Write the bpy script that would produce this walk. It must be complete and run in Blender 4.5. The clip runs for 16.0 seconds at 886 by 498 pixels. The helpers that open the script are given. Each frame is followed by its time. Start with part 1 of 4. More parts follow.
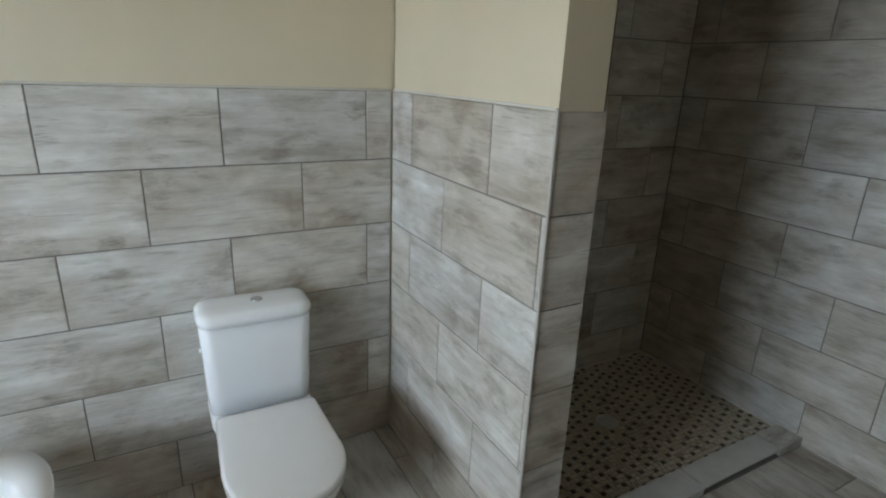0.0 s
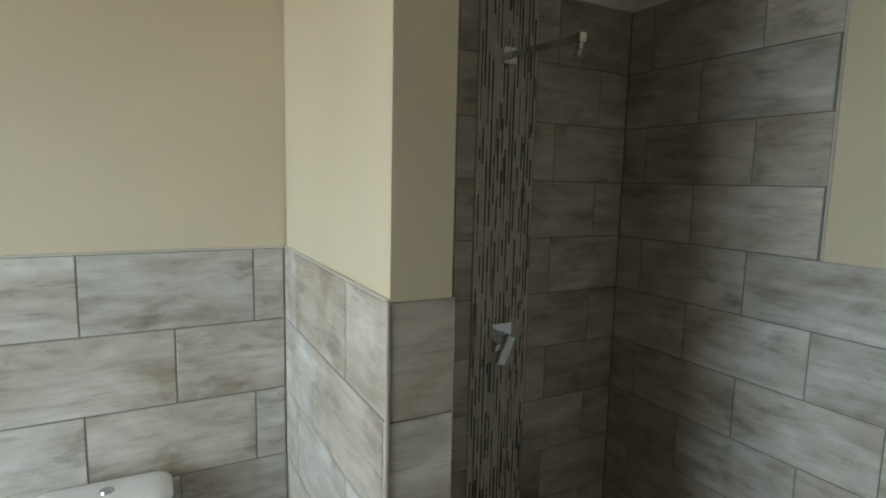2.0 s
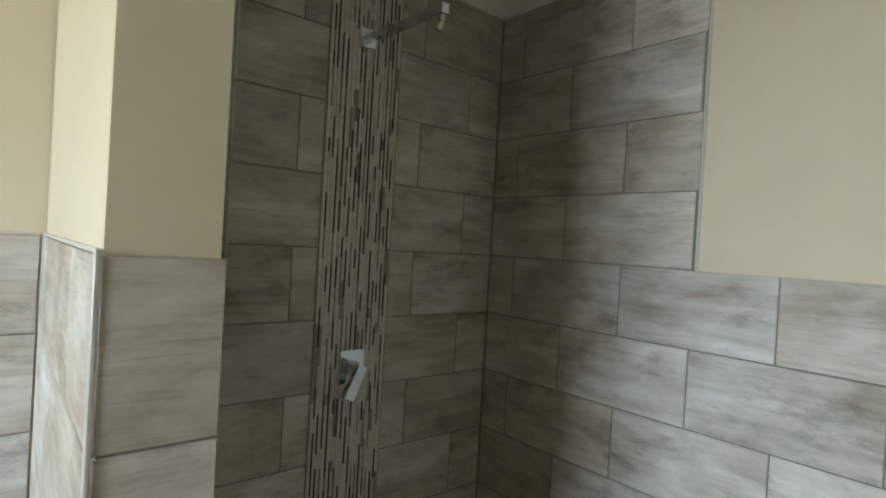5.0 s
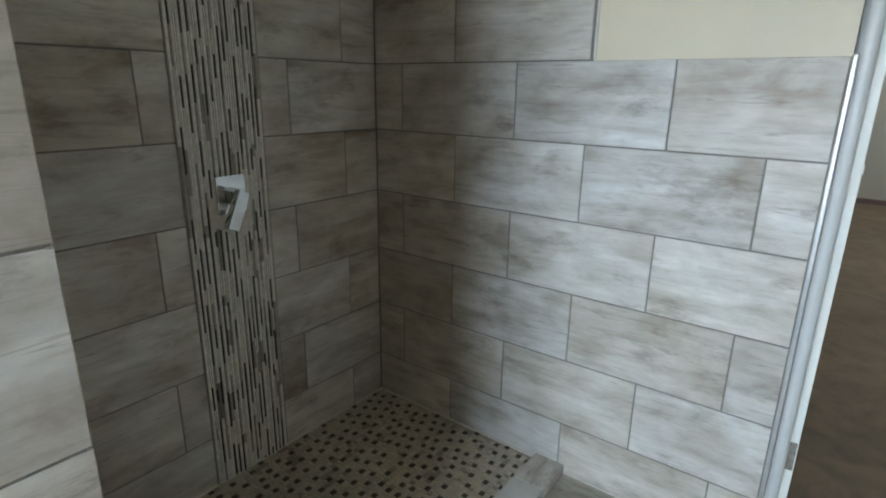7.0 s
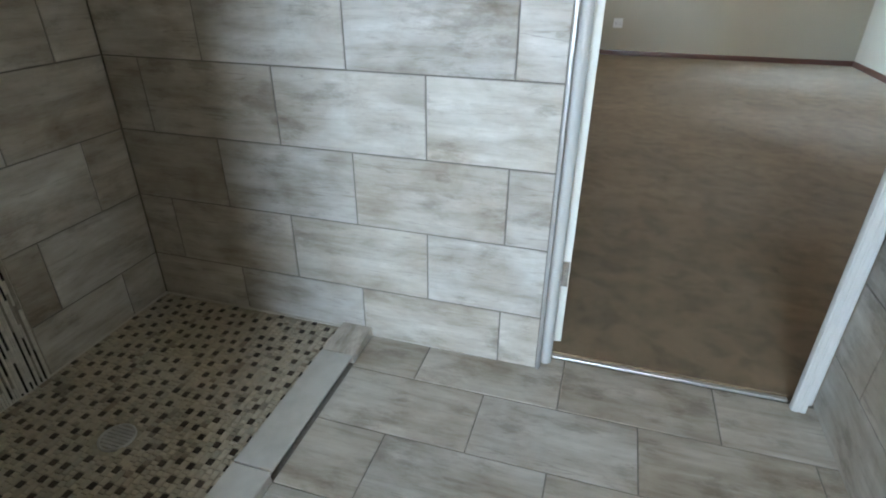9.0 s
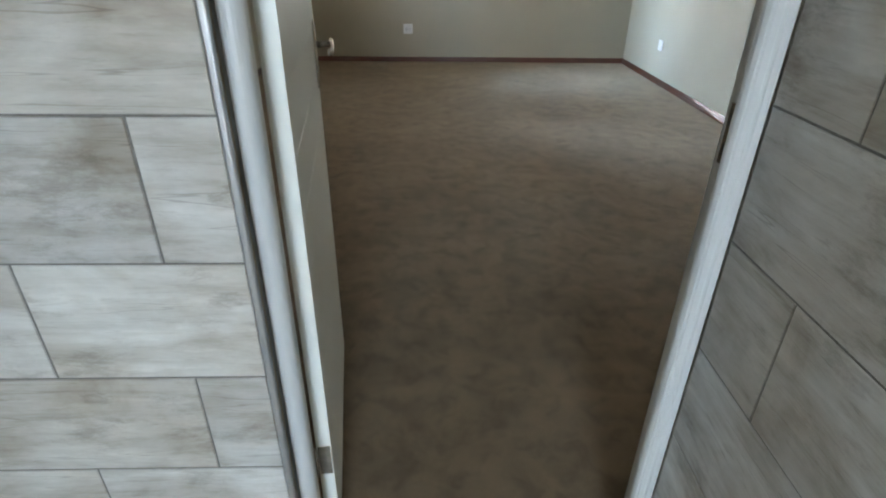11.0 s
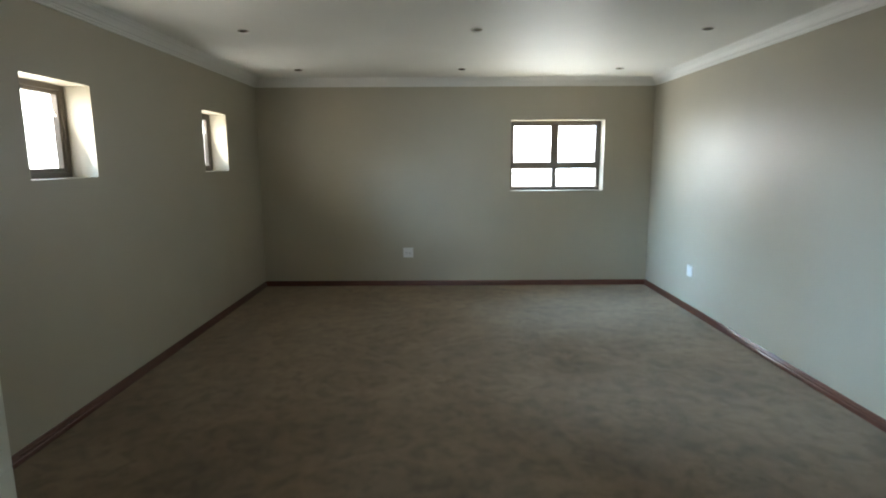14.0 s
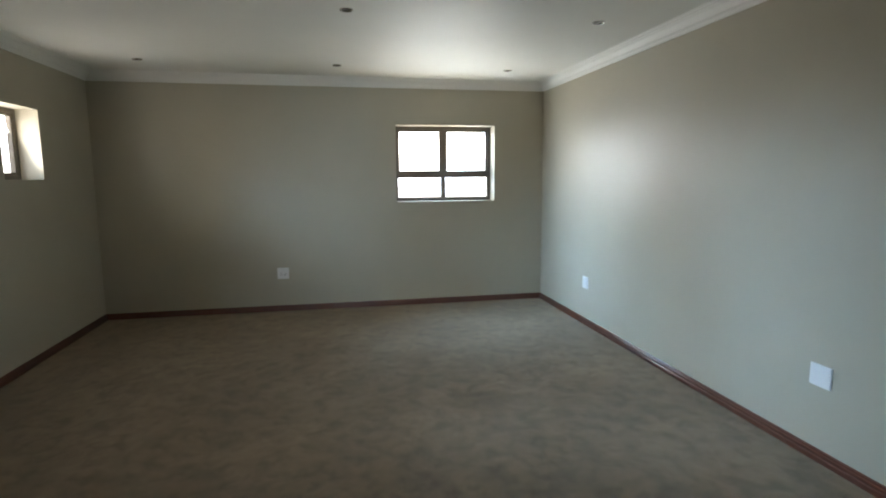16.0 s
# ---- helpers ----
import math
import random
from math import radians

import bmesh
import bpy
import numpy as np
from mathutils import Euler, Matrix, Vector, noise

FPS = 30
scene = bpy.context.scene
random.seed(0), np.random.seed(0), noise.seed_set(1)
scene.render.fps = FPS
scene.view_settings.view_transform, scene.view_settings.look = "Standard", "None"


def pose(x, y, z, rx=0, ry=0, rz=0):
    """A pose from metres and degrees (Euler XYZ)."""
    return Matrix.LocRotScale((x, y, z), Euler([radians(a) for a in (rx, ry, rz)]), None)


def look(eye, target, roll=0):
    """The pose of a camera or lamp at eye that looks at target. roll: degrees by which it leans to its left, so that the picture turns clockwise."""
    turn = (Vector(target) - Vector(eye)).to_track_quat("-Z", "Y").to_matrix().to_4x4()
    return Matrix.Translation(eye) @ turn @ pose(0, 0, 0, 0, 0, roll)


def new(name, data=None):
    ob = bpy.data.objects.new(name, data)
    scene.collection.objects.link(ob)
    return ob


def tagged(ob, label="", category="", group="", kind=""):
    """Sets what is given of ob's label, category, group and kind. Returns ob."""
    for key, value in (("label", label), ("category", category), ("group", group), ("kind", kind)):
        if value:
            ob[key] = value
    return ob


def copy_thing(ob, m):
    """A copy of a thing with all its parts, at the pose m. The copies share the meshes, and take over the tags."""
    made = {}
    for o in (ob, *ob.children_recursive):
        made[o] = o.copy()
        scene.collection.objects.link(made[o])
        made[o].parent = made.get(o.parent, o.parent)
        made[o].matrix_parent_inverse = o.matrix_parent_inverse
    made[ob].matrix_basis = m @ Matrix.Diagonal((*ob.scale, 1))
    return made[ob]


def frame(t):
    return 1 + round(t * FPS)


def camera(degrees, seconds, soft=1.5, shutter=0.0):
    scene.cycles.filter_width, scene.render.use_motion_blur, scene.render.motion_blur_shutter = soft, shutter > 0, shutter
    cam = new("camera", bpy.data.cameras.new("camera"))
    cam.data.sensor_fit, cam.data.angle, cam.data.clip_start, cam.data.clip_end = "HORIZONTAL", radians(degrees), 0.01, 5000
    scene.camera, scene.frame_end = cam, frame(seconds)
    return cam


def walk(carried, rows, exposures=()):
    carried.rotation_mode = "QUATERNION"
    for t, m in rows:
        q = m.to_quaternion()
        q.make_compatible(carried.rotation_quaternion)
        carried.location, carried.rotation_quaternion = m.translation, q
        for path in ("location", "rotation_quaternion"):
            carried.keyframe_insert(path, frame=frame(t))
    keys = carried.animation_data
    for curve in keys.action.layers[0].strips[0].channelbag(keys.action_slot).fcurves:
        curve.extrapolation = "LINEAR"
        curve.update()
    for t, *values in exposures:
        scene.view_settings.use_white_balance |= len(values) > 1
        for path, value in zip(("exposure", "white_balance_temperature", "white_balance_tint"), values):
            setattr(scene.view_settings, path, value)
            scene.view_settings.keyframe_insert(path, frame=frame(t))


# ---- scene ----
cam = camera(78.1, 16.0, soft=2.0)
PATH = [
    (0, (0.045, 0.086, 1.55), (0.989, 1.736, 0.93), 2.3),
    (0.5, (0.161, 0.088, 1.592), (1.114, 1.776, 1.1), 2.1),
    (1, (0.29, 0.105, 1.638), (1.245, 1.817, 1.24), 1.7),
    (1.5, (0.404, 0.115, 1.676), (1.36, 1.841, 1.351), 1.5),
    (2, (0.483, 0.101, 1.714), (1.443, 1.839, 1.468), 1.3),
    (2.5, (0.555, 0.094, 1.741), (1.535, 1.829, 1.571), 1.1),
    (3, (0.646, 0.101, 1.754), (1.651, 1.828, 1.666), 0.9),
    (3.5, (0.742, 0.108, 1.734), (1.789, 1.811, 1.681), 0.8),
    (5.8, (0.842, 0.4, 1.442), (2.304, 1.758, 1.305), 1.7),
    (6, (0.862, 0.411, 1.461), (2.349, 1.728, 1.223), 0.9),
    (6.5, (0.859, 0.42, 1.418), (2.385, 1.646, 1.006), 0.9),
    (7, (0.862, 0.41, 1.388), (2.392, 1.566, 0.819), 0.8),
    (7.5, (0.867, 0.396, 1.348), (2.393, 1.489, 0.658), 0.6),
    (8, (0.882, 0.391, 1.303), (2.528, 1.208, 0.514), 0.9),
    (8.5, (0.906, 0.38, 1.272), (2.579, 1.035, 0.393), 0.7),
    (8.7, (0.94, 0.37, 1.259), (2.616, 0.975, 0.351), 0.5),
    (10.8, (1.633, 0.177, 1.422), (3.369, 0.118, 0.43), 0.9),
    (11, (1.714, 0.162, 1.443), (3.462, 0.102, 0.471), 0.8),
    (11.5, (1.89, 0.103, 1.486), (3.695, 0.04, 0.627), 0.8),
    (12, (2.096, 0.028, 1.531), (3.961, -0.038, 0.812), 0.6),
    (12.5, (2.275, -0.018, 1.55), (4.189, -0.081, 0.971), 0.1),
    (13, (2.455, -0.008, 1.57), (4.4, -0.057, 1.105), -0.0),
    (13.5, (2.66, -0.008, 1.599), (4.623, -0.026, 1.213), -0.1),
    (14, (2.857, -0.026, 1.594), (4.831, -0.028, 1.274), -0.3),
    (14.5, (3.088, -0.094, 1.574), (5.068, -0.099, 1.29), -0.4),
    (15, (3.271, -0.137, 1.556), (5.252, -0.179, 1.284), -0.4),
    (15.5, (3.425, -0.161, 1.514), (5.401, -0.317, 1.249), -0.4),
    (16, (3.468, -0.187, 1.505), (5.413, -0.568, 1.24), -0.4),
]
EXPOSURES = [(0.0, 0.46, 7050, 14), (1.5, 0.66, 7250, 11), (3.5, 1.08, 7600, 9), (6.0, 1.54, 6950, 12), (7.0, 1.64, 6650, 12), (8.5, 1.90, 6600, 12), (11.0, 1.60, 6750, 12),
             (12.0, 1.64, 6800, 11), (13.0, 1.54, 6600, 9), (14.0, 1.30, 6450, 6), (16.0, 1.22, 6420, 7)]
walk(cam, [(t, look(eye, target, roll)) for t, eye, target, roll in PATH], EXPOSURES)

# ---- world, sun and window light ----
world = bpy.data.worlds.new("sky")
scene.world = world
world.use_nodes = True
wn = world.node_tree.nodes
sky = wn.new("ShaderNodeTexSky")
sky.sky_type = "NISHITA"
sky.sun_disc = False
sky.sun_elevation = radians(52)
sky.sun_rotation = radians(180)
sky.air_density, sky.dust_density = 1.0, 2.0
wn["Background"].inputs["Strength"].default_value = 0.15
world.node_tree.links.new(sky.outputs["Color"], wn["Background"].inputs["Color"])

sun = bpy.data.lights.new("sun", "SUN")
sun.energy, sun.angle, sun.color = 4.0, radians(0.5), (1.0, 0.95, 0.88)
new("sun", sun).matrix_world = look((0, -20, 25.6), (0, 0, 0))


def window_light(name, eye, target, width, height, watts, colour, spread=180):
    lamp = bpy.data.lights.new(name, "AREA")
    lamp.shape, lamp.size, lamp.size_y = "RECTANGLE", width, height
    lamp.energy, lamp.color, lamp.spread = watts, colour, radians(spread)
    ob = new(name, lamp)
    ob.matrix_world = look(eye, target)
    return ob


SKY_BLUE = (0.45, 0.705, 1.0)
# the sky's light falls inwards and down, cut off overhead by the eaves; the sunlit ground's goes inwards and up
window_light("sky_far_window", (9.850, -1.45, 1.65), (8.6, -1.85, 1.25), 1.08, 0.78, 5.6, SKY_BLUE)
window_light("ground_far_window", (9.845, -1.45, 1.65), (8.6, -1.35, 2.55), 1.08, 0.78, 6.0, (1.0, 0.91, 0.75), 150)
for wx, powers in ((6.183, (0.7, 1.9, 1.3)), (8.423, (1.4, 3.4, 0.3))):
    for az, watts in zip((-27, 0, 27), powers):
        a = radians(az)
        eye = Vector((wx, 2.385, 1.79))
        window_light("sky_side_window", eye, eye + Vector((math.sin(a), -math.cos(a), -0.28)), 0.34, 0.46, watts, SKY_BLUE, 35)
    window_light("ground_side_window", (wx, 2.380, 1.788), (wx, 1.1, 2.4), 0.52, 0.50, 2.6, (1.0, 0.94, 0.84), 165)
for az, watts in ((-16, 5.0), (12, 6.5), (40, 6.0)):
    a = radians(az)
    eye = Vector((-2.84, 0.40, 1.55))
    window_light("sky_bath_window", eye, eye + Vector((math.cos(a), math.sin(a), -0.16)), 1.32, 0.96, watts, (0.50, 0.755, 1.0), 62)
window_light("ground_bath_window", (-2.83, 0.40, 1.55), (-1.6, 0.70, 2.3), 1.32, 0.90, 9.0, (1.0, 0.87, 0.66), 140)

# ---- materials ----


def material(name, base=(0.5, 0.5, 0.5), rough=0.5, metal=0.0, spec=0.5):
    m = bpy.data.materials.new(name)
    m.use_nodes = True
    b = m.node_tree.nodes["Principled BSDF"]
    b.inputs["Base Color"].default_value = (*base, 1)
    b.inputs["Roughness"].default_value = rough
    b.inputs["Metallic"].default_value = metal
    b.inputs["Specular IOR Level"].default_value = spec
    return m, m.node_tree.nodes, m.node_tree.links, b


def ramp(nodes, stops):
    r = nodes.new("ShaderNodeValToRGB")
    while len(r.color_ramp.elements) < len(stops):
        r.color_ramp.elements.new(0.5)
    for e, (p, c) in zip(r.color_ramp.elements, stops):
        e.position = p
        e.color = (*c, 1) if len(c) == 3 else c
    return r


def noise_node(nodes, links, vec, scale, detail=4, rough=0.55, distortion=0.0):
    n = nodes.new("ShaderNodeTexNoise")
    n.inputs["Scale"].default_value = scale
    n.inputs["Detail"].default_value = detail
    n.inputs["Roughness"].default_value = rough
    n.inputs["Distortion"].default_value = distortion
    links.new(vec, n.inputs["Vector"])
    return n


def mix(nodes, links, kind, fac, a, b):
    n = nodes.new("ShaderNodeMix")
    n.data_type, n.blend_type = "RGBA", kind
    for sock, v in ((n.inputs["Factor"], fac), (n.inputs[6], a), (n.inputs[7], b)):
        if isinstance(v, (int, float)):
            sock.default_value = v
        elif isinstance(v, tuple):
            sock.default_value = (*v, 1)
        else:
            links.new(v, sock)
    return n.outputs[2]


def bump(nodes, links, b, height, strength, distance=0.002):
    n = nodes.new("ShaderNodeBump")
    n.inputs["Strength"].default_value = strength
    n.inputs["Distance"].default_value = distance
    links.new(height, n.inputs["Height"])
    links.new(n.outputs["Normal"], b.inputs["Normal"])


def object_vec(nodes, links, scale=(1, 1, 1), shuffle=0.0):
    tc = nodes.new("ShaderNodeTexCoord")
    mp = nodes.new("ShaderNodeMapping")
    mp.inputs["Scale"].default_value = scale
    src = tc.outputs["Object"]
    if shuffle:
        oi = nodes.new("ShaderNodeObjectInfo")
        mul = nodes.new("ShaderNodeVectorMath")
        mul.operation = "MULTIPLY"
        mul.inputs[1].default_value = (shuffle, shuffle * 1.7, shuffle * 0.6)
        links.new(oi.outputs["Random"], mul.inputs[0])
        add = nodes.new("ShaderNodeVectorMath")
        add.operation = "ADD"
        links.new(src, add.inputs[0])
        links.new(mul.outputs[0], add.inputs[1])
        src = add.outputs[0]
    links.new(src, mp.inputs["Vector"])
    return mp.outputs["Vector"]


def tile_material(name, tone=1.0):
    """Weathered wood-look ceramic: cloudy grey-beige, streaks along the tile, smudges, fine cracks, a few knots."""
    m, n, l, b = material(name, rough=0.42, spec=0.45)

    def times(col, amount, tex, stops):
        r = ramp(n, stops)
        l.new(tex, r.inputs["Fac"])
        return mix(n, l, "MULTIPLY", amount, col, r.outputs["Color"])

    def maths(op, p, q=0.0):
        k = n.new("ShaderNodeMath")
        k.operation = op
        for sock, v in zip(k.inputs, (p, q)):
            if isinstance(v, float):
                sock.default_value = v
            else:
                l.new(v, sock)
        return k.outputs[0]

    cloud = noise_node(n, l, object_vec(n, l, (1.0, 1.7, 1), 37), 3.6, 6, 0.60, 0.35)
    c = ramp(n, [(0.30, (0.41, 0.36, 0.305)), (0.41, (0.54, 0.505, 0.46)), (0.53, (0.635, 0.615, 0.585)), (0.68, (0.76, 0.75, 0.73))])
    l.new(cloud.outputs["Fac"], c.inputs["Fac"])
    col = c.outputs["Color"]
    # streaks lengthwise, broad and fine, wavering a little
    broad = noise_node(n, l, object_vec(n, l, (1.2, 8.0, 1), 61), 2.6, 8, 0.62, 0.35)
    col = times(col, 0.8, broad.outputs["Fac"], [(0.34, (0.72, 0.68, 0.63)), (0.45, (0.93, 0.92, 0.90)), (0.55, (1.02, 1.02, 1.02)), (0.67, (1.17, 1.17, 1.17))])
    narrow = noise_node(n, l, object_vec(n, l, (3.4, 34, 1), 47), 1.5, 9, 0.72, 0.45)
    col = times(col, 0.5, narrow.outputs["Fac"], [(0.33, (0.66, 0.63, 0.59)), (0.43, (0.94, 0.93, 0.92)), (0.58, (1.0, 1.0, 1.0)), (0.70, (1.18, 1.18, 1.17))])
    # smudges, gathered in places
    smudge = noise_node(n, l, object_vec(n, l, (1.0, 2.8, 1), 23), 12.0, 10, 0.78, 0.15)
    where = noise_node(n, l, object_vec(n, l, (1.0, 1.6, 1), 83), 4.5, 2, 0.5)
    both = maths("MULTIPLY", maths("ADD", smudge.outputs["Fac"], where.outputs["Fac"]), 0.5)
    col = times(col, 0.62, both, [(0.375, (0.52, 0.48, 0.44)), (0.415, (0.74, 0.71, 0.68)), (0.45, (0.95, 0.94, 0.93)), (0.49, (1.03, 1.03, 1.03))])
    # fine cracks that follow the grain
    path = noise_node(n, l, object_vec(n, l, (0.55, 11.0, 1), 29), 1.8, 3, 0.55, 0.1)
    off = maths("ABSOLUTE", maths("SUBTRACT", path.outputs["Fac"], 0.44))
    open_here = maths("ADD", off, maths("MULTIPLY", maths("SUBTRACT", 0.62, where.outputs["Fac"]), 0.03))
    col = times(col, 0.55, open_here, [(0.0, (0.50, 0.47, 0.44)), (0.0035, (0.62, 0.59, 0.56)), (0.007, (1, 1, 1))])
    fine = noise_node(n, l, object_vec(n, l, (9, 85, 1), 23), 1.0, 6, 0.7, 0.1)
    col = times(col, 0.35, fine.outputs["Fac"], [(0.33, (0.60, 0.57, 0.54)), (0.42, (1, 1, 1)), (0.66, (1, 1, 1)), (0.78, (1.14, 1.14, 1.14))])
    # knots
    v = n.new("ShaderNodeTexVoronoi")
    v.inputs["Scale"].default_value = 1.0
    wob = mix(n, l, "ADD", 0.26, object_vec(n, l, (2.1, 3.4, 1), 19), smudge.outputs["Color"])
    l.new(wob, v.inputs["Vector"])
    col = times(col, 0.8, v.outputs["Distance"], [(0.0, (0.36, 0.33, 0.30)), (0.03, (0.55, 0.52, 0.48)), (0.05, (0.86, 0.84, 0.81)), (0.066, (0.60, 0.57, 0.53)), (0.09, (0.95, 0.94, 0.93)), (0.13, (1, 1, 1))])
    oi = n.new("ShaderNodeObjectInfo")
    col = times(col, 1.0, oi.outputs["Random"], [(p, tuple(k * tone for k in q)) for p, q in (
        (0.0, (0.80, 0.755, 0.69)), (0.25, (1.02, 0.995, 0.955)), (0.5, (0.90, 0.905, 0.905)), (0.75, (1.08, 1.065, 1.03)), (1.0, (0.88, 0.835, 0.77)))])
    l.new(col, b.inputs["Base Color"])
    rr = ramp(n, [(0.3, (0.5, 0.5, 0.5)), (0.7, (0.34, 0.34, 0.34))])
    l.new(cloud.outputs["Fac"], rr.inputs["Fac"])
    l.new(rr.outputs["Color"], b.inputs["Roughness"])
    bump(n, l, b, fine.outputs["Fac"], 0.12, 0.001)
    return m


def paint_material(name, base, rough, mottling=0.06, grain=0.12, spec=0.5):
    m, n, l, b = material(name, base, rough, spec=spec)
    big = noise_node(n, l, object_vec(n, l, (1, 1, 1)), 1.1, 3)
    small = noise_node(n, l, object_vec(n, l, (1, 1, 1)), 260, 3)
    r = ramp(n, [(0.3, (1 - mottling,) * 3), (0.7, (1 + mottling,) * 3)])
    l.new(big.outputs["Fac"], r.inputs["Fac"])
    l.new(mix(n, l, "MULTIPLY", 1.0, base, r.outputs["Color"]), b.inputs["Base Color"])
    bump(n, l, b, small.outputs["Fac"], grain, 0.001)
    return m


def speckle_material(name, a, c, scale, rough, bump_strength=0.2, metal=0.0):
    m, n, l, b = material(name, a, rough, metal)
    t = noise_node(n, l, object_vec(n, l, (1, 1, 1), 7), scale, 5)
    r = ramp(n, [(0.35, a), (0.65, c)])
    l.new(t.outputs["Fac"], r.inputs["Fac"])
    l.new(r.outputs["Color"], b.inputs["Base Color"])
    bump(n, l, b, t.outputs["Fac"], bump_strength, 0.001)
    return m


def piece_material(name, stops, rough, spec=0.5):
    """Small pieces: each takes its own tone."""
    m, n, l, b = material(name, stops[0], rough, spec=spec)
    g = n.new("ShaderNodeNewGeometry")
    oi = n.new("ShaderNodeObjectInfo")
    add = n.new("ShaderNodeMath")
    add.operation = "ADD"
    l.new(g.outputs["Random Per Island"], add.inputs[0])
    l.new(oi.outputs["Random"], add.inputs[1])
    fr = n.new("ShaderNodeMath")
    fr.operation = "FRACT"
    l.new(add.outputs[0], fr.inputs[0])
    r = ramp(n, [(i / max(1, len(stops) - 1), c) for i, c in enumerate(stops)])
    l.new(fr.outputs[0], r.inputs["Fac"])
    t = noise_node(n, l, object_vec(n, l), 60, 4)
    d = ramp(n, [(0.3, (0.82, 0.82, 0.82)), (0.7, (1.08, 1.08, 1.08))])
    l.new(t.outputs["Fac"], d.inputs["Fac"])
    l.new(mix(n, l, "MULTIPLY", 1.0, r.outputs["Color"], d.outputs["Color"]), b.inputs["Base Color"])
    return m


STAIN = (6.88, -1.10)


def carpet_material():
    """Cut pile, brushed this way and that by feet: soft patches with crisp rims, dull stains, fine tufts."""
    m, n, l, b = material("cut_pile_carpet", rough=0.95, spec=0.1)
    big = noise_node(n, l, object_vec(n, l, (1, 1, 1)), 1.3, 3, 0.5, 0.1)
    patch = noise_node(n, l, object_vec(n, l, (1.0, 1.0, 1)), 5.5, 4, 0.55, 0.6)
    scuff = noise_node(n, l, object_vec(n, l, (1.0, 1.0, 1)), 11.0, 4, 0.55, 0.5)
    fine = noise_node(n, l, object_vec(n, l), 420, 3, 0.7)
    c = ramp(n, [(0.34, (0.150, 0.107, 0.066)), (0.50, (0.176, 0.127, 0.080)), (0.66, (0.206, 0.150, 0.096))])
    l.new(big.outputs["Fac"], c.inputs["Fac"])
    col = c.outputs["Color"]
    for tex, amount, stops in ((patch, 0.45, ((0.36, 0.70), (0.45, 0.88), (0.50, 1.04), (0.60, 1.22))),
                               (scuff, 0.48, ((0.38, 0.62), (0.44, 0.86), (0.485, 1.03), (0.60, 1.20))),
                               (fine, 0.6, ((0.3, 0.6), (0.7, 1.3)))):
        r = ramp(n, [(p, (q, q, q)) for p, q in stops])
        l.new(tex.outputs["Fac"], r.inputs["Fac"])
        col = mix(n, l, "MULTIPLY", amount, col, r.outputs["Color"])
    # an old brown stain on the open floor
    far = n.new("ShaderNodeVectorMath")
    far.operation = "DISTANCE"
    l.new(mix(n, l, "ADD", 0.35, object_vec(n, l), patch.outputs["Color"]), far.inputs[0])
    far.inputs[1].default_value = (STAIN[0] + 0.175, STAIN[1] + 0.175, 0.193)
    st = ramp(n, [(0.0, (0.50, 0.45, 0.38)), (0.15, (0.64, 0.60, 0.54)), (0.34, (1, 1, 1))])
    l.new(far.outputs["Value"], st.inputs["Fac"])
    col = mix(n, l, "MULTIPLY", 1.0, col, st.outputs["Color"])
    l.new(col, b.inputs["Base Color"])
    b.inputs["Sheen Weight"].default_value = 0.3
    b.inputs["Sheen Tint"].default_value = (1.0, 0.86, 0.70, 1)
    b.inputs["Sheen Roughness"].default_value = 0.6
    hgt = mix(n, l, "ADD", 1.0, mix(n, l, "ADD", 0.5, patch.outputs["Fac"], scuff.outputs["Fac"]), mix(n, l, "MULTIPLY", 1.0, fine.outputs["Fac"], (0.25, 0.25, 0.25)))
    bump(n, l, b, hgt, 0.4, 0.02)
    return m


def wood_material(name, dark, light, rough):
    m, n, l, b = material(name, dark, rough)
    t = noise_node(n, l, object_vec(n, l, (2, 2, 40)), 3.0, 6, 0.6, 0.8)
    r = ramp(n, [(0.3, dark), (0.7, light)])
    l.new(t.outputs["Fac"], r.inputs["Fac"])
    l.new(r.outputs["Color"], b.inputs["Base Color"])
    b.inputs["Coat Weight"].default_value = 1.0
    b.inputs["Coat Roughness"].default_value = 0.08
    bump(n, l, b, t.outputs["Fac"], 0.08, 0.001)
    return m


def glass_material():
    m, n, l, b = material("window_glass", (1, 1, 1), 0.0)
    b.inputs["Transmission Weight"].default_value = 1.0
    b.inputs["IOR"].default_value = 1.02
    return m


TILE = tile_material("wood_look_wall_tile", 0.85)
FLOOR_TILE = tile_material("wood_look_floor_tile", 0.85)
BATH_PAINT = paint_material("tan_wall_paint", (0.62, 0.545, 0.405), 0.55)
ROOM_PAINT = paint_material("putty_wall_paint", (0.455, 0.416, 0.328), 0.44, 0.04, 0.10)
CEILING_PAINT = paint_material("white_ceiling_paint", (0.80, 0.795, 0.76), 0.6, 0.03, 0.08)
CORNICE_WHITE = paint_material("white_cornice_paint", (0.82, 0.815, 0.79), 0.55, 0.02, 0.05)
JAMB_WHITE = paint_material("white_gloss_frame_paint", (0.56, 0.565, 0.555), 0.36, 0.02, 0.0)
DOOR_WHITE = paint_material("white_satin_door_paint", (0.82, 0.825, 0.765), 0.36, 0.03, 0.05, 0.35)
GROUT = speckle_material("grey_grout", (0.15, 0.138, 0.122), (0.21, 0.195, 0.175), 90, 0.9)
MOSAIC_GROUT = speckle_material("pale_grout", (0.42, 0.385, 0.32), (0.50, 0.46, 0.39), 90, 0.9)
FLOOR_GROUT = speckle_material("beige_floor_grout", (0.36, 0.32, 0.25), (0.43, 0.385, 0.31), 90, 0.9)
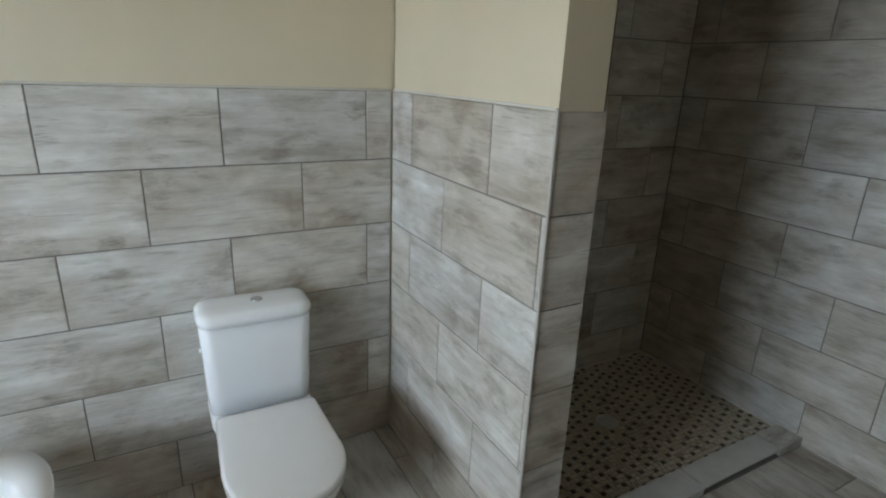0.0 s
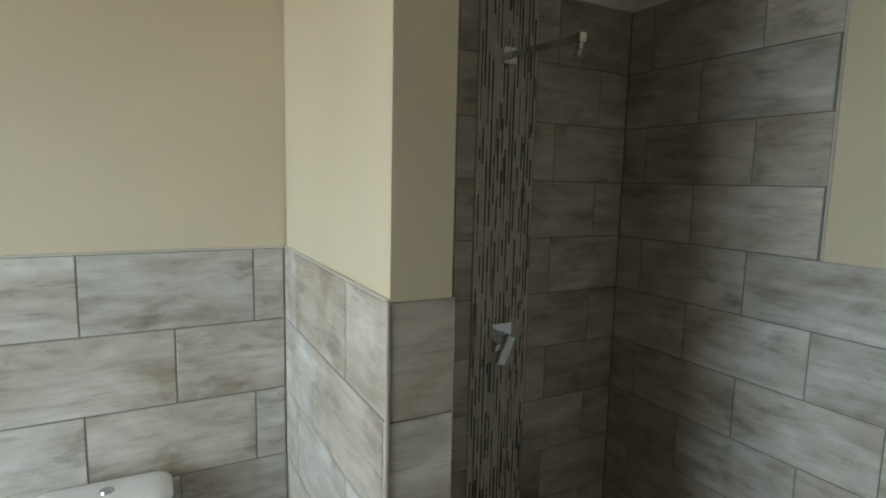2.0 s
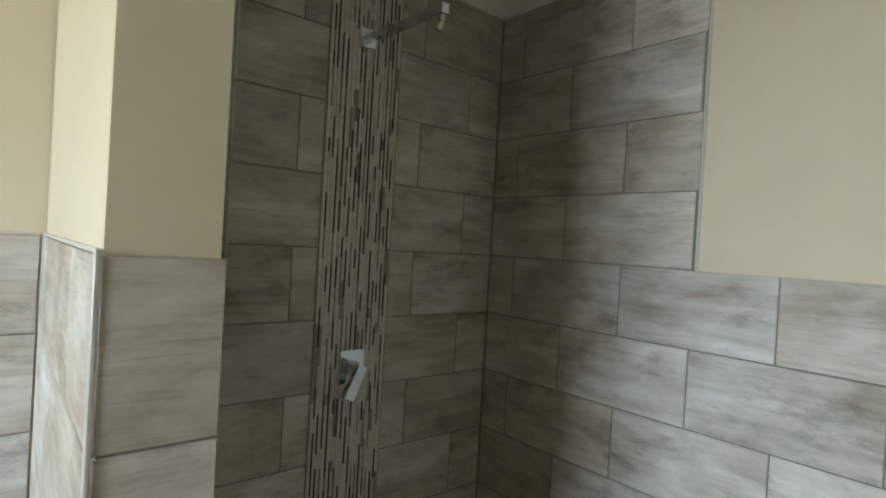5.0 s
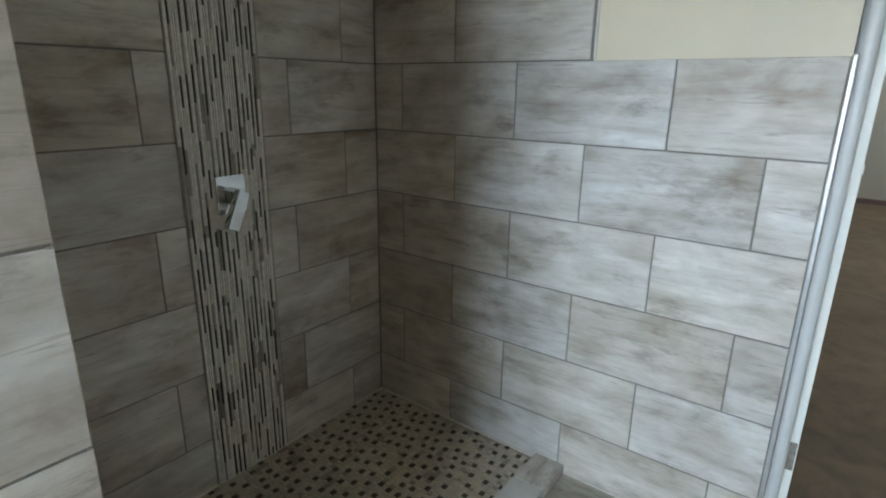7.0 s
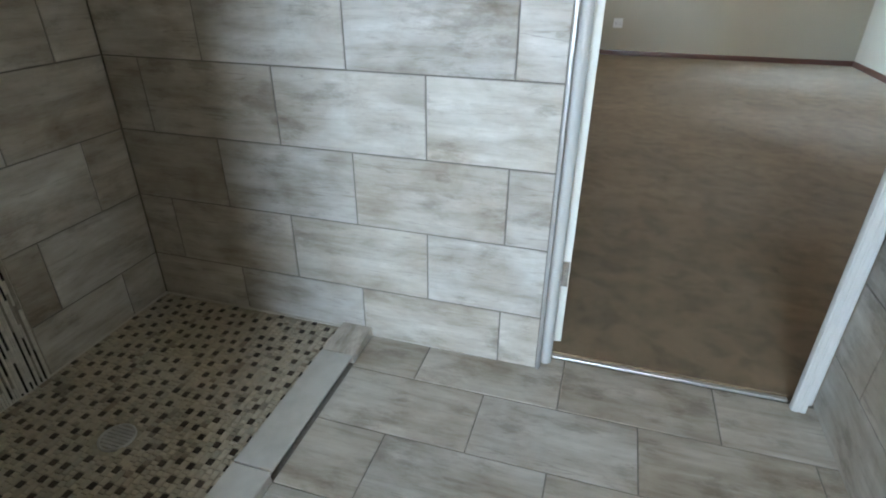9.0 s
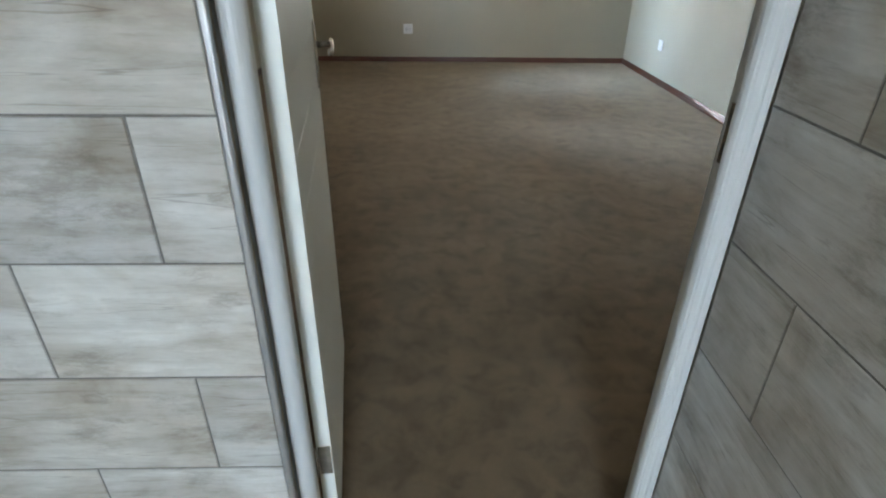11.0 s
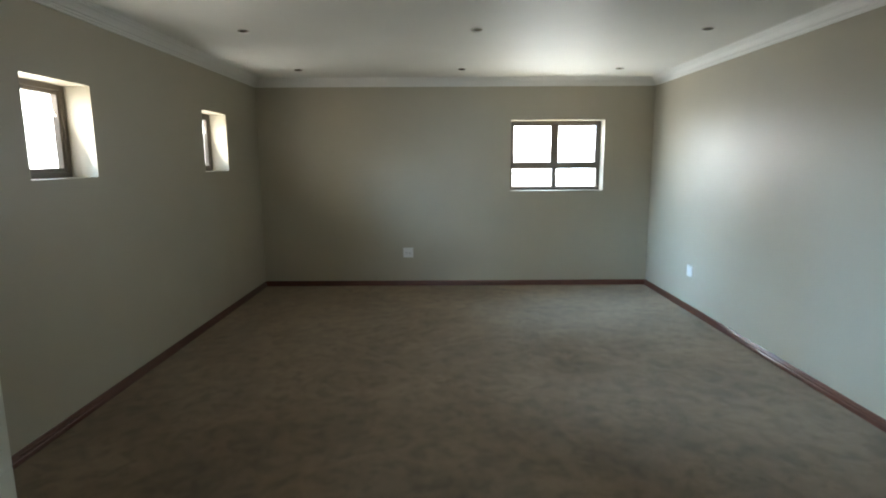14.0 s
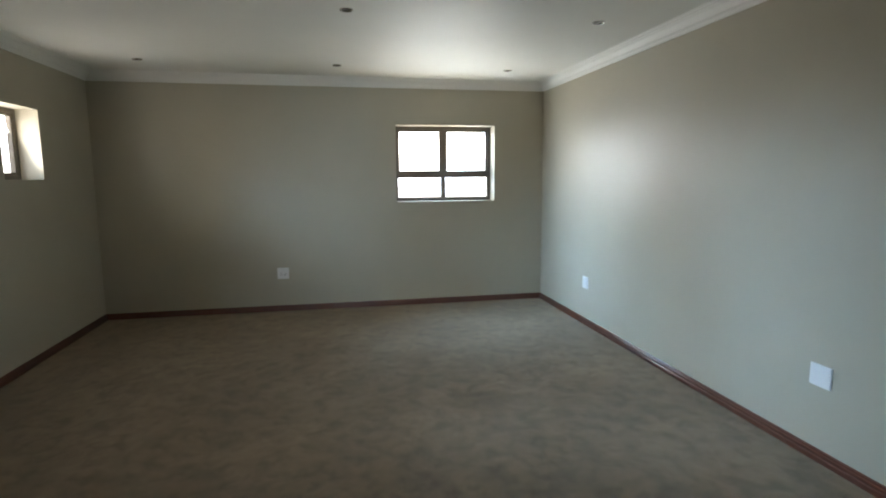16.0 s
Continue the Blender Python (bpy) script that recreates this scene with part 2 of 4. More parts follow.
KERB_STONE = speckle_material("grey_kerb_stone", (0.50, 0.49, 0.46), (0.58, 0.565, 0.535), 14, 0.55, 0.1)
CARPET = carpet_material()
SKIRTING = wood_material("varnished_mahogany", (0.060, 0.014, 0.008), (0.125, 0.032, 0.016), 0.3)
CERAMIC = paint_material("white_glazed_ceramic", (0.80, 0.81, 0.82), 0.09, 0.01, 0.0)
SEAT_PLASTIC = paint_material("white_seat_plastic", (0.80, 0.80, 0.80), 0.24, 0.01, 0.02)
CHROME = speckle_material("chrome", (0.52, 0.54, 0.56), (0.62, 0.64, 0.66), 8, 0.10, 0.01, 1.0)
STEEL = speckle_material("brushed_steel", (0.42, 0.40, 0.37), (0.55, 0.53, 0.49), 60, 0.26, 0.05, 1.0)
PALE_TRIM = paint_material("pale_trim", (0.58, 0.56, 0.52), 0.35, 0.03, 0.03)
GREY_TRIM = paint_material("grey_trim", (0.46, 0.44, 0.41), 0.45, 0.03, 0.03)
SEALANT = paint_material("pale_sealant", (0.62, 0.59, 0.53), 0.45, 0.05, 0.0)
ALUMINIUM = speckle_material("satin_aluminium_trim", (0.55, 0.55, 0.54), (0.66, 0.66, 0.65), 40, 0.35, 0.03, 0.85)
POLISHED = speckle_material("polished_metal_trim", (0.42, 0.42, 0.415), (0.50, 0.50, 0.49), 12, 0.42, 0.02, 0.8)
BRONZE = paint_material("bronze_window_aluminium", (0.13, 0.105, 0.082), 0.42, 0.05, 0.04)
BLACK = material("black_void", (0.012, 0.012, 0.012), 0.6)[0]
PLATE = paint_material("white_socket_plastic", (0.80, 0.80, 0.80), 0.3, 0.01, 0.01)
LAMP_LENS = material("dark_lamp_reflector", (0.10, 0.10, 0.10), 0.25, 0.6)[0]
GLASS = glass_material()
STICK = {
    "light": piece_material("pale_glass_stick", [(0.62, 0.595, 0.54), (0.75, 0.725, 0.665), (0.68, 0.655, 0.605)], 0.22),
    "mid": piece_material("taupe_glass_stick", [(0.28, 0.255, 0.22), (0.38, 0.35, 0.305), (0.23, 0.215, 0.19)], 0.18),
    "dark": piece_material("near_black_glass_stick", [(0.018, 0.016, 0.014), (0.04, 0.034, 0.028), (0.025, 0.024, 0.024)], 0.12),
}
FLOOR_PALE = piece_material("beige_floor_mosaic", [(0.50, 0.435, 0.325), (0.57, 0.505, 0.39), (0.45, 0.395, 0.30), (0.53, 0.465, 0.365), (0.42, 0.38, 0.305)], 0.42)
FLOOR_BROWN = piece_material("brown_floor_mosaic", [(0.29, 0.25, 0.19), (0.35, 0.30, 0.23), (0.31, 0.245, 0.18)], 0.42)
FLOOR_DARK = piece_material("dark_floor_mosaic", [(0.05, 0.038, 0.026), (0.085, 0.065, 0.042), (0.035, 0.028, 0.02)], 0.4)
SAND = speckle_material("pale_paved_ground", (0.60, 0.57, 0.52), (0.70, 0.67, 0.62), 3, 0.9)

# ---- shape helpers ----


def finish(bm, mat, name, smooth=False):
    me = bpy.data.meshes.new(name)
    bmesh.ops.recalc_face_normals(bm, faces=bm.faces)
    bm.to_mesh(me)
    bm.free()
    for m in (mat if isinstance(mat, (list, tuple)) else [mat]):
        me.materials.append(m)
    if smooth:
        for p in me.polygons:
            p.use_smooth = True
    return me


def thing(name, bm=None, mat=None, m=None, label="", category="", group="", kind="", smooth=False):
    ob = new(name, finish(bm, mat, name, smooth) if bm else None)
    if m is not None:
        ob.matrix_world = m
    return tagged(ob, label, category, group, kind)


def part(name, bm, mat, parent, label="", m=None, smooth=False):
    ob = new(name, finish(bm, mat, name, smooth))
    ob.parent = parent
    if m is not None:
        ob.matrix_local = m
    return tagged(ob, label)


def box(bm, x0, x1, y0, y1, z0, z1, bevel=0.0, segments=1):
    made = bmesh.ops.create_cube(bm, size=1.0)
    vs = made["verts"]
    for v in vs:
        v.co = Vector(((x0 + x1) / 2 + v.co.x * (x1 - x0), (y0 + y1) / 2 + v.co.y * (y1 - y0), (z0 + z1) / 2 + v.co.z * (z1 - z0)))
    if bevel:
        es = {e for v in vs for e in v.link_edges}
        bmesh.ops.bevel(bm, geom=list(es), offset=bevel, segments=segments, affect="EDGES", profile=0.5)
    return vs


def boxes(*args, bevel=0.0, segments=1):
    bm = bmesh.new()
    for a in args:
        box(bm, *a, bevel=bevel, segments=segments)
    return bm


def prism(outline, z0, z1):
    """An upright prism over a closed outline of (x, y)."""
    bm = bmesh.new()
    lo = [bm.verts.new((x, y, z0)) for x, y in outline]
    hi = [bm.verts.new((x, y, z1)) for x, y in outline]
    for i in range(len(outline)):
        j = (i + 1) % len(outline)
        bm.faces.new((lo[i], lo[j], hi[j], hi[i]))
    bm.faces.new(lo[::-1])
    bm.faces.new(hi)
    return bm


def cylinder(bm, p, q, r0, r1=None, sides=20):
    p, q = Vector(p), Vector(q)
    made = bmesh.ops.create_cone(bm, cap_ends=True, segments=sides, radius1=r0, radius2=r0 if r1 is None else r1, depth=(q - p).length)
    m = Matrix.Translation((p + q) / 2) @ (q - p).to_track_quat("Z", "Y").to_matrix().to_4x4()
    bmesh.ops.transform(bm, matrix=m, verts=made["verts"])


def rings(sections, cap=True):
    """A smooth skin over closed rings of equal length."""
    bm = bmesh.new()
    rows = [[bm.verts.new(p) for p in s] for s in sections]
    n = len(rows[0])
    for a, b in zip(rows, rows[1:]):
        for i in range(n):
            j = (i + 1) % n
            bm.faces.new((a[i], a[j], b[j], b[i]))
    if cap:
        bm.faces.new(rows[0][::-1])
        bm.faces.new(rows[-1])
    return bm


def inset(poly, d):
    """An anticlockwise, right-angled outline moved inwards by d."""
    out = []
    n = len(poly)
    for i in range(n):
        p, c, q = (Vector((*poly[(i + k) % n], 0)) for k in (-1, 0, 1))
        a, b = (c - p).normalized(), (q - c).normalized()
        na, nb = Vector((-a.y, a.x, 0)), Vector((-b.y, b.x, 0))
        v = c + na * d + nb * d
        out.append((v.x, v.y))
    return out


def sweep(poly, profile):
    """A moulding run along the inside of an outline; profile: (distance from the wall, height)."""
    bm = bmesh.new()
    rows = []
    for d, h in profile:
        rows.append([bm.verts.new((x, y, h)) for x, y in inset(poly, d)])
    n = len(poly)
    for a, b in zip(rows, rows[1:]):
        for i in range(n):
            j = (i + 1) % n
            bm.faces.new((a[i], a[j], b[j], b[i]))
    return bm


TILE_MESHES = {}


def tile_mesh(w, h, mat, depth=0.009, chamfer=0.0015):
    key = (round(w, 3), round(h, 3), mat.name)
    if key not in TILE_MESHES:
        w, h, c = key[0] / 2, key[1] / 2, chamfer
        co = [(sx * (w - k), sy * (h - k), z) for k, z in ((0, -depth), (0, -c), (c, 0)) for sx, sy in ((-1, -1), (1, -1), (1, 1), (-1, 1))]
        fs = [(8, 9, 10, 11)]
        for lay in (0, 4):
            for i in range(4):
                j = (i + 1) % 4
                fs.append((lay + i, lay + j, lay + 4 + j, lay + 4 + i))
        me = bpy.data.meshes.new("tile")
        me.from_pydata(co, [], fs)
        me.materials.append(mat)
        TILE_MESHES[key] = me
    return TILE_MESHES[key]


def lay_tile(parent, centre, u, v, w, h, mat, name="tile"):
    u, v = Vector(u), Vector(v)
    n = u.cross(v)
    m = Matrix((u, v, n)).transposed().to_4x4()
    lip = random.uniform(-0.0006, 0.0006)
    m.translation = Vector(centre) + n * lip
    ob = new(name, tile_mesh(w, h, mat))
    ob.parent = parent
    ob.matrix_world = m
    return ob


GAP = 0.0042


def lay_rows(parent, place, u, rows, mat):
    """Upright tiling. place(s, z): the point at s along the wall. rows: (z0, z1, cuts), the cuts along s in rising order."""
    up = (0, 0, 1)
    for z0, z1, cuts in rows:
        for a, b in zip(cuts, cuts[1:]):
            if b - a > 0.012:
                lay_tile(parent, place((a + b) / 2, (z0 + z1) / 2), u, up, b - a - GAP, z1 - z0 - GAP, mat)


def cuts(lo, hi, start, pitch):
    k = math.floor((lo - start) / pitch) + 1
    out = [lo]
    while start + k * pitch < hi - 1e-6:
        out.append(start + k * pitch)
        k += 1
    return out + [hi]


TOP, ROW = 1.472, 0.2525          # wainscot height, tile course
CEIL, CORNICE, ROOM_CEIL = 2.592, 2.512, 2.572


def course(k):
    """Course k below the wainscot's top; negative above it."""
    return max(0.0, TOP - (k + 1) * ROW), min(TOP - k * ROW if k > -4 else 9, CORNICE + 0.02)


# ---- shell of the bathroom ----
wall_north = thing("wall_north", boxes((-3.05, 0.98, 2.038, 2.25, 0, 2.7), (0.98, 2.527, 2.022, 2.25, 0, 2.7)), BATH_PAINT,
                   label="tan painted bathroom wall, lower part tiled", category="wall", kind="structure")
wall_nib = thing("wall_nib", prism([(0.910, 1.088), (1.052, 1.088), (1.052, 2.030), (0.922, 2.030)], 0, 2.6), BATH_PAINT,
                 label="tan painted stub wall between toilet and shower, tiled below", category="wall", kind="structure")
wall_side = thing("wall_side", boxes((1.30, 2.60, -0.565, -0.414, 0, 2.7), (1.30, 1.45, -2.6, -0.565, 0, 2.7)), BATH_PAINT,
                  label="tan painted bathroom wall beside the door, tiled below", category="wall", kind="structure")
wall_south = thing("wall_south", boxes((-3.05, 1.45, -2.75, -2.6, 0, 2.7)), BATH_PAINT,
                   label="plain tan painted bathroom wall", category="wall", kind="structure")
BWY0, BWY1, BWZ0, BWZ1 = -0.35, 1.15, 1.02, 2.10
wall_west = thing("wall_west", boxes((-3.1, -2.9, -2.75, BWY0, 0, 2.7), (-3.1, -2.9, BWY1, 2.25, 0, 2.7),
                                     (-3.1, -2.9, BWY0, BWY1, 0, BWZ0), (-3.1, -2.9, BWY0, BWY1, BWZ1, 2.7)), BATH_PAINT,
                  label="tan painted bathroom wall with a window", category="wall", kind="structure")
# door wall: the bathroom's paint on one face, the room's on the other
DY0, DY1, DZ = -0.405, 0.468, 2.10
wall_door = thing("wall_door", boxes((2.527, 2.60, DY1, 2.10, 0, 2.7), (2.527, 2.60, -0.414, DY1, DZ, 2.7)), BATH_PAINT,
                  label="tan painted bathroom wall round the doorway, tiled", category="wall", kind="structure")
wall_entry = thing("wall_entry", boxes((2.602, 2.685, DY1, 2.231, 0, 2.7), (2.602, 2.685, -2.617, DY0 - 0.005, 0, 2.7), (2.602, 2.685, DY0 - 0.005, DY1, DZ, 2.7)),
                   ROOM_PAINT, label="putty painted wall round the doorway", category="wall", kind="structure")

floor_bath = thing("floor_bathroom", boxes((-3.05, 2.60, -2.75, 2.25, -0.15, -0.003)), GROUT,
                   label="wood-look tiled bathroom floor with grey grout", category="floor", kind="structure")
thing("ceiling_bathroom", boxes((-3.05, 2.60, -2.75, 2.25, CEIL, CEIL + 0.12)), CEILING_PAINT,
                     label="plain white bathroom ceiling", category="ceiling", kind="structure")
bath_outline = [(-2.9, -2.6), (1.3, -2.6), (1.3, -0.414), (2.527, -0.414), (2.527, 2.022), (1.052, 2.022), (1.052, 1.088), (0.916, 1.088), (0.916, 2.038), (-2.9, 2.038)]


def cove(top, foot):
    """Profile of a stepped plaster cornice from its foot on the wall to the ceiling."""
    h = top - foot
    steps = ((0, 0), (0.012, 0), (0.014, 0.13), (0.021, 0.19), (0.022, 0.29), (0.031, 0.33), (0.038, 0.50), (0.052, 0.69), (0.068, 0.80),
             (0.071, 0.88), (0.083, 0.90), (0.086, 0.96), (0.098, 0.97), (0.100, 1.01))
    return [(d, foot + q * h) for d, q in steps]


thing("cornice_bathroom", sweep(bath_outline, cove(CEIL, CORNICE)), CORNICE_WHITE, label="white moulded plaster cornice under the bathroom ceiling", category="cornice", kind="structure")

# ---- shell of the carpeted room ----
RX0, RX1, RY0, RY1 = 2.685, 9.687, -2.617, 2.231
FWY0, FWY1, FWZ0, FWZ1 = -2.024, -0.874, 1.217, 2.076
SIDE_WINDOWS = [(5.884, 6.482), (8.137, 8.708)]
SWZ0, SWZ1 = 1.498, 2.077
wall_far = thing("wall_far", boxes((RX1, RX1 + 0.22, RY0 - 0.2, FWY0, 0, 2.7), (RX1, RX1 + 0.22, FWY1, RY1 + 0.25, 0, 2.7),
                                   (RX1, RX1 + 0.22, FWY0, FWY1, 0, FWZ0), (RX1, RX1 + 0.22, FWY0, FWY1, FWZ1, 2.7)), ROOM_PAINT,
                 label="putty painted end wall with a window", category="wall", kind="structure")
wx = [2.602, *[v for w in SIDE_WINDOWS for v in w], RX1]
wall_left = thing("wall_left", boxes(*[(wx[i], wx[i + 1], RY1, RY1 + 0.22, 0, 2.7) for i in (0, 2, 4)],
                                     *[(a, b, RY1, RY1 + 0.22, z0, z1) for a, b in SIDE_WINDOWS for z0, z1 in ((0, SWZ0), (SWZ1, 2.7))]), ROOM_PAINT,
                  label="putty painted side wall with two small windows", category="wall", kind="structure")
wall_right = thing("wall_right", boxes((2.602, RX1, RY0 - 0.2, RY0, 0, 2.7)), ROOM_PAINT,
                   label="plain putty painted side wall", category="wall", kind="structure")
thing("floor_carpet", boxes((2.610, RX1, RY0, RY1, -0.15, 0.018)), CARPET,
                   label="brown-grey cut pile carpet with brushed patches", category="carpet", kind="structure")
ceiling_room = thing("ceiling_room", boxes((2.602, RX1 + 0.2, RY0 - 0.2, RY1 + 0.2, ROOM_CEIL, CEIL + 0.12)), CEILING_PAINT,
                     label="plain white ceiling of the carpeted room", category="ceiling", kind="structure")
room_outline = [(RX0, RY0), (RX1, RY0), (RX1, RY1), (RX0, RY1)]
thing("cornice_room", sweep(room_outline, cove(ROOM_CEIL, 2.474)), CORNICE_WHITE, label="white moulded plaster cornice round the room", category="cornice", kind="structure")

SKIRT = [(0.0, 0.082), (0.006, 0.082), (0.010, 0.078), (0.011, 0.068), (0.015, 0.064), (0.016, 0.050), (0.014, 0.047), (0.019, 0.040), (0.020, 0.018)]


def skirting(name, p, q, inward):
    """A straight skirting board from p to q; inward: the way into the room."""
    p, q, n = Vector((*p, 0)), Vector((*q, 0)), Vector((*inward, 0))
    bm = bmesh.new()
    prof = SKIRT + [(0.0, 0.018)]
    rows = [[bm.verts.new(e + n * d + Vector((0, 0, h))) for d, h in prof] for e in (p, q)]
    for i in range(len(prof)):
        j = (i + 1) % len(prof)
        bm.faces.new((rows[0][i], rows[1][i], rows[1][j], rows[0][j]))
    bm.faces.new(rows[0])
    bm.faces.new(rows[1][::-1])
    return thing(name, bm, SKIRTING, label="varnished reddish-brown wooden skirting board", category="skirting board", group="skirting boards", kind="structure")


skirting("baseboard", (RX0, RY0), (RX1 - 0.021, RY0), (0, 1))
skirting("baseboard", (RX1, RY0), (RX1, RY1), (-1, 0))
skirting("baseboard", (RX1 - 0.021, RY1), (RX0, RY1), (0, -1))
skirting("baseboard", (RX0, RY1 - 0.021), (RX0, DY1 + 0.10), (1, 0))
skirting("baseboard", (RX0, DY0 - 0.06), (RX0, RY0 + 0.021), (1, 0))

# outside
thing("ground", boxes((-300, 300, -300, 300, -0.6, -0.25)), SAND, label="pale sunlit paving outside the house", category="ground", kind="structure")

# self-lit ring added so that the panes look out on plain white
white_glow, hn, hl, hb = material("glowing_backdrop_white", (0.9, 0.9, 0.9), 1.0)
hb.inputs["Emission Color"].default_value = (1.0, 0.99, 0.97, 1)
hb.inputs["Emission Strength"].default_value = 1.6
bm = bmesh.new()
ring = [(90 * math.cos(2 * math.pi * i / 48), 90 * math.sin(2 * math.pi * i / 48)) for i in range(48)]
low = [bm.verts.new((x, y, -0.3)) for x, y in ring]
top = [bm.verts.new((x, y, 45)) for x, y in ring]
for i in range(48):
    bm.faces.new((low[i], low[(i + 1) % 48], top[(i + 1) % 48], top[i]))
thing("backdrop", bm, white_glow, label="plain white glowing ring added far outside the windows", category="backdrop", kind="structure")

# ---- door frame, door, threshold ----
frame_ob = thing("door_frame", None, label="white moulded door frame with rounded ridges", category="door frame", kind="structure")
LJ, RJ = 0.420, -0.332            # stops of the frame
LR, RR = 0.457, -0.388            # rebates in which the door shuts


def jamb_outline(stop, rebate, wall, s, slope):
    """Moulded jamb in plan; s +1: the jamb on the hinge side."""
    return [(2.600, stop + s * 0.045), (2.560, stop + s * 0.045), (2.556, stop + s * 0.041), (2.5555, stop + s * 0.031), (2.5585, stop + s * 0.028), (2.5585, stop + s * 0.024),
            (2.5555, stop + s * 0.021), (2.5555, stop + s * 0.011), (2.5585, stop + s * 0.008), (2.5585, stop + s * 0.005), (2.566, stop + s * 0.001), (2.574, stop), (2.645, stop + s * slope),
            (2.647, rebate), (2.699, rebate + s * 0.002), (2.702, rebate + s * 0.006), (2.702, wall + s * 0.035), (2.687, wall + s * 0.035), (2.687, wall), (2.600, wall)]


bullnose = [(2.600, LJ + 0.045), (2.562, LJ + 0.045)] + [(2.580 - 0.027 * math.sin(a) ** 0.8, LJ + 0.022 + 0.021 * math.cos(a)) for a in [math.pi * k / 12 for k in range(1, 12)]]
bullnose += [(2.590, LJ + 0.002), (2.645, LJ + 0.018), (2.647, LR), (2.699, LR + 0.002), (2.702, LR + 0.006), (2.702, DY1 + 0.034), (2.687, DY1 + 0.034), (2.687, DY1 - 0.001), (2.600, DY1 - 0.001)]
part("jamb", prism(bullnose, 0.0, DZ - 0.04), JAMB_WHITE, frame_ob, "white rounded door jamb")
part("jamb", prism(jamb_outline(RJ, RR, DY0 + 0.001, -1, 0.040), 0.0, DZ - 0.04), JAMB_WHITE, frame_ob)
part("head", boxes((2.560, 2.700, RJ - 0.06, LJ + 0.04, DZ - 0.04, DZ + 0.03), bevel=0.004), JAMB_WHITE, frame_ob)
strike = part("strike_plate", boxes((2.656, 2.682, RR + 0.0004, RR + 0.0024, 1.092, 1.205), bevel=0.0008), STEEL, frame_ob, "steel strike plate")
part("latch_hole", boxes((2.663, 2.675, RR + 0.0026, RR + 0.0032, 1.164, 1.184)), BLACK, strike)
part("bolt_hole", boxes((2.663, 2.675, RR + 0.0026, RR + 0.0032, 1.108, 1.132)), BLACK, strike)
thing("threshold_strip", boxes((2.596, 2.622, RJ - 0.002, LJ + 0.002, -0.003, 0.0075), bevel=0.003, segments=2), ALUMINIUM,
      label="thin polished metal threshold strip in the doorway", category="threshold", kind="structure")
thing("screed_under_door", boxes((2.590, 2.612, DY0 - 0.005, DY1, -0.12, -0.004)), GROUT, label="grey screed under the threshold", category="threshold", kind="structure")

DOOR_W, DOOR_T, DOOR_H = 0.809, 0.036, 2.035
door = thing("door_1", None, m=pose(2.666, 0.400, 0.024, 0, 0, 6.85),
             label="white horizontally grooved wooden door standing wide open", category="door", kind="structure")
PLANK = 0.134
z = 1.4750 - 11 * PLANK
planks = []
while z < DOOR_H:
    z0, z1 = max(0.0, z), min(DOOR_H, z + PLANK)
    if z1 - z0 > 0.02:
        planks.append((z0, z1))
    z += PLANK
for z0, z1 in planks:
    bm = bmesh.new()
    g = 0.0016
    outline = [(0, z0 + g), (g, z0), (DOOR_T - g, z0), (DOOR_T, z0 + g), (DOOR_T, z1 - g), (DOOR_T - g, z1), (g, z1), (0, z1 - g)]
    a = [bm.verts.new((0, y, h)) for y, h in outline]
    b = [bm.verts.new((DOOR_W, y, h)) for y, h in outline]
    for i in range(8):
        j = (i + 1) % 8
        bm.faces.new((a[i], a[j], b[j], b[i]))
    bm.faces.new(a)
    bm.faces.new(b[::-1])
    part("plank", bm, DOOR_WHITE, door)


def lever_handle(parent, side):
    """Lever on a long shaped backplate; side -1: the face towards the bathroom."""
    y = -0.0005 if side < 0 else DOOR_T + 0.0005
    px, zc = DOOR_W - 0.062, 1.131
    bm = bmesh.new()
    w = 0.020
    out = []
    for k in range(25):
        a = math.pi * k / 24
        out.append((math.cos(a) * w, 0.075 + math.sin(a) * 0.022))
    out += [(-w, -0.060), (-w, -0.070), (-0.002, -0.096), (0.002, -0.096), (w, -0.070), (w, -0.060)]
    t = 0.007 * side
    lay = [[bm.verts.new((px + x * s, y + d, zc + q * s)) for x, q in out] for d, s in ((0, 1), (t * 0.7, 1), (t, 0.9))]
    for p, q in zip(lay, lay[1:]):
        for i in range(len(out)):
            j = (i + 1) % len(out)
            bm.faces.new((p[i], p[j], q[j], q[i]))
    bm.faces.new(lay[0])
    bm.faces.new(lay[-1][::-1])
    handle = part("door_handle", bm, STEEL, parent, "brushed steel lever handle on a long backplate")
    bm = bmesh.new()
    cylinder(bm, (px, y + t, zc + 0.031), (px, y + side * 0.045, zc + 0.031), 0.010, 0.008)
    part("neck", bm, STEEL, handle, smooth=True)
    # a curved lever that rises and falls away from the free edge
    sec = []
    for k in range(19):
        f = k / 18
        x = px + 0.016 - f * 0.108
        zz = zc + 0.036 - 0.012 * f * f * (3 - 2 * f) + 0.006 * math.sin(f * math.pi * 2)
        yy = y + side * (0.047 + 0.006 * math.sin(f * math.pi))
        r = (0.0095 - 0.0035 * math.sin(f * math.pi) + 0.0015 * f) * (0.6 if k in (0, 18) else 1)
        sec.append([(x, yy + math.cos(a) * r * 0.75, zz + math.sin(a) * r) for a in [2 * math.pi * i / 12 for i in range(12)]])
    part("lever", rings(sec), STEEL, handle, smooth=True)
    part("keyhole", boxes((px - 0.003, px + 0.003, min(y + t * 1.02, y + t * 1.12), max(y + t * 1.02, y + t * 1.12), zc - 0.046, zc - 0.026)), BLACK, handle)


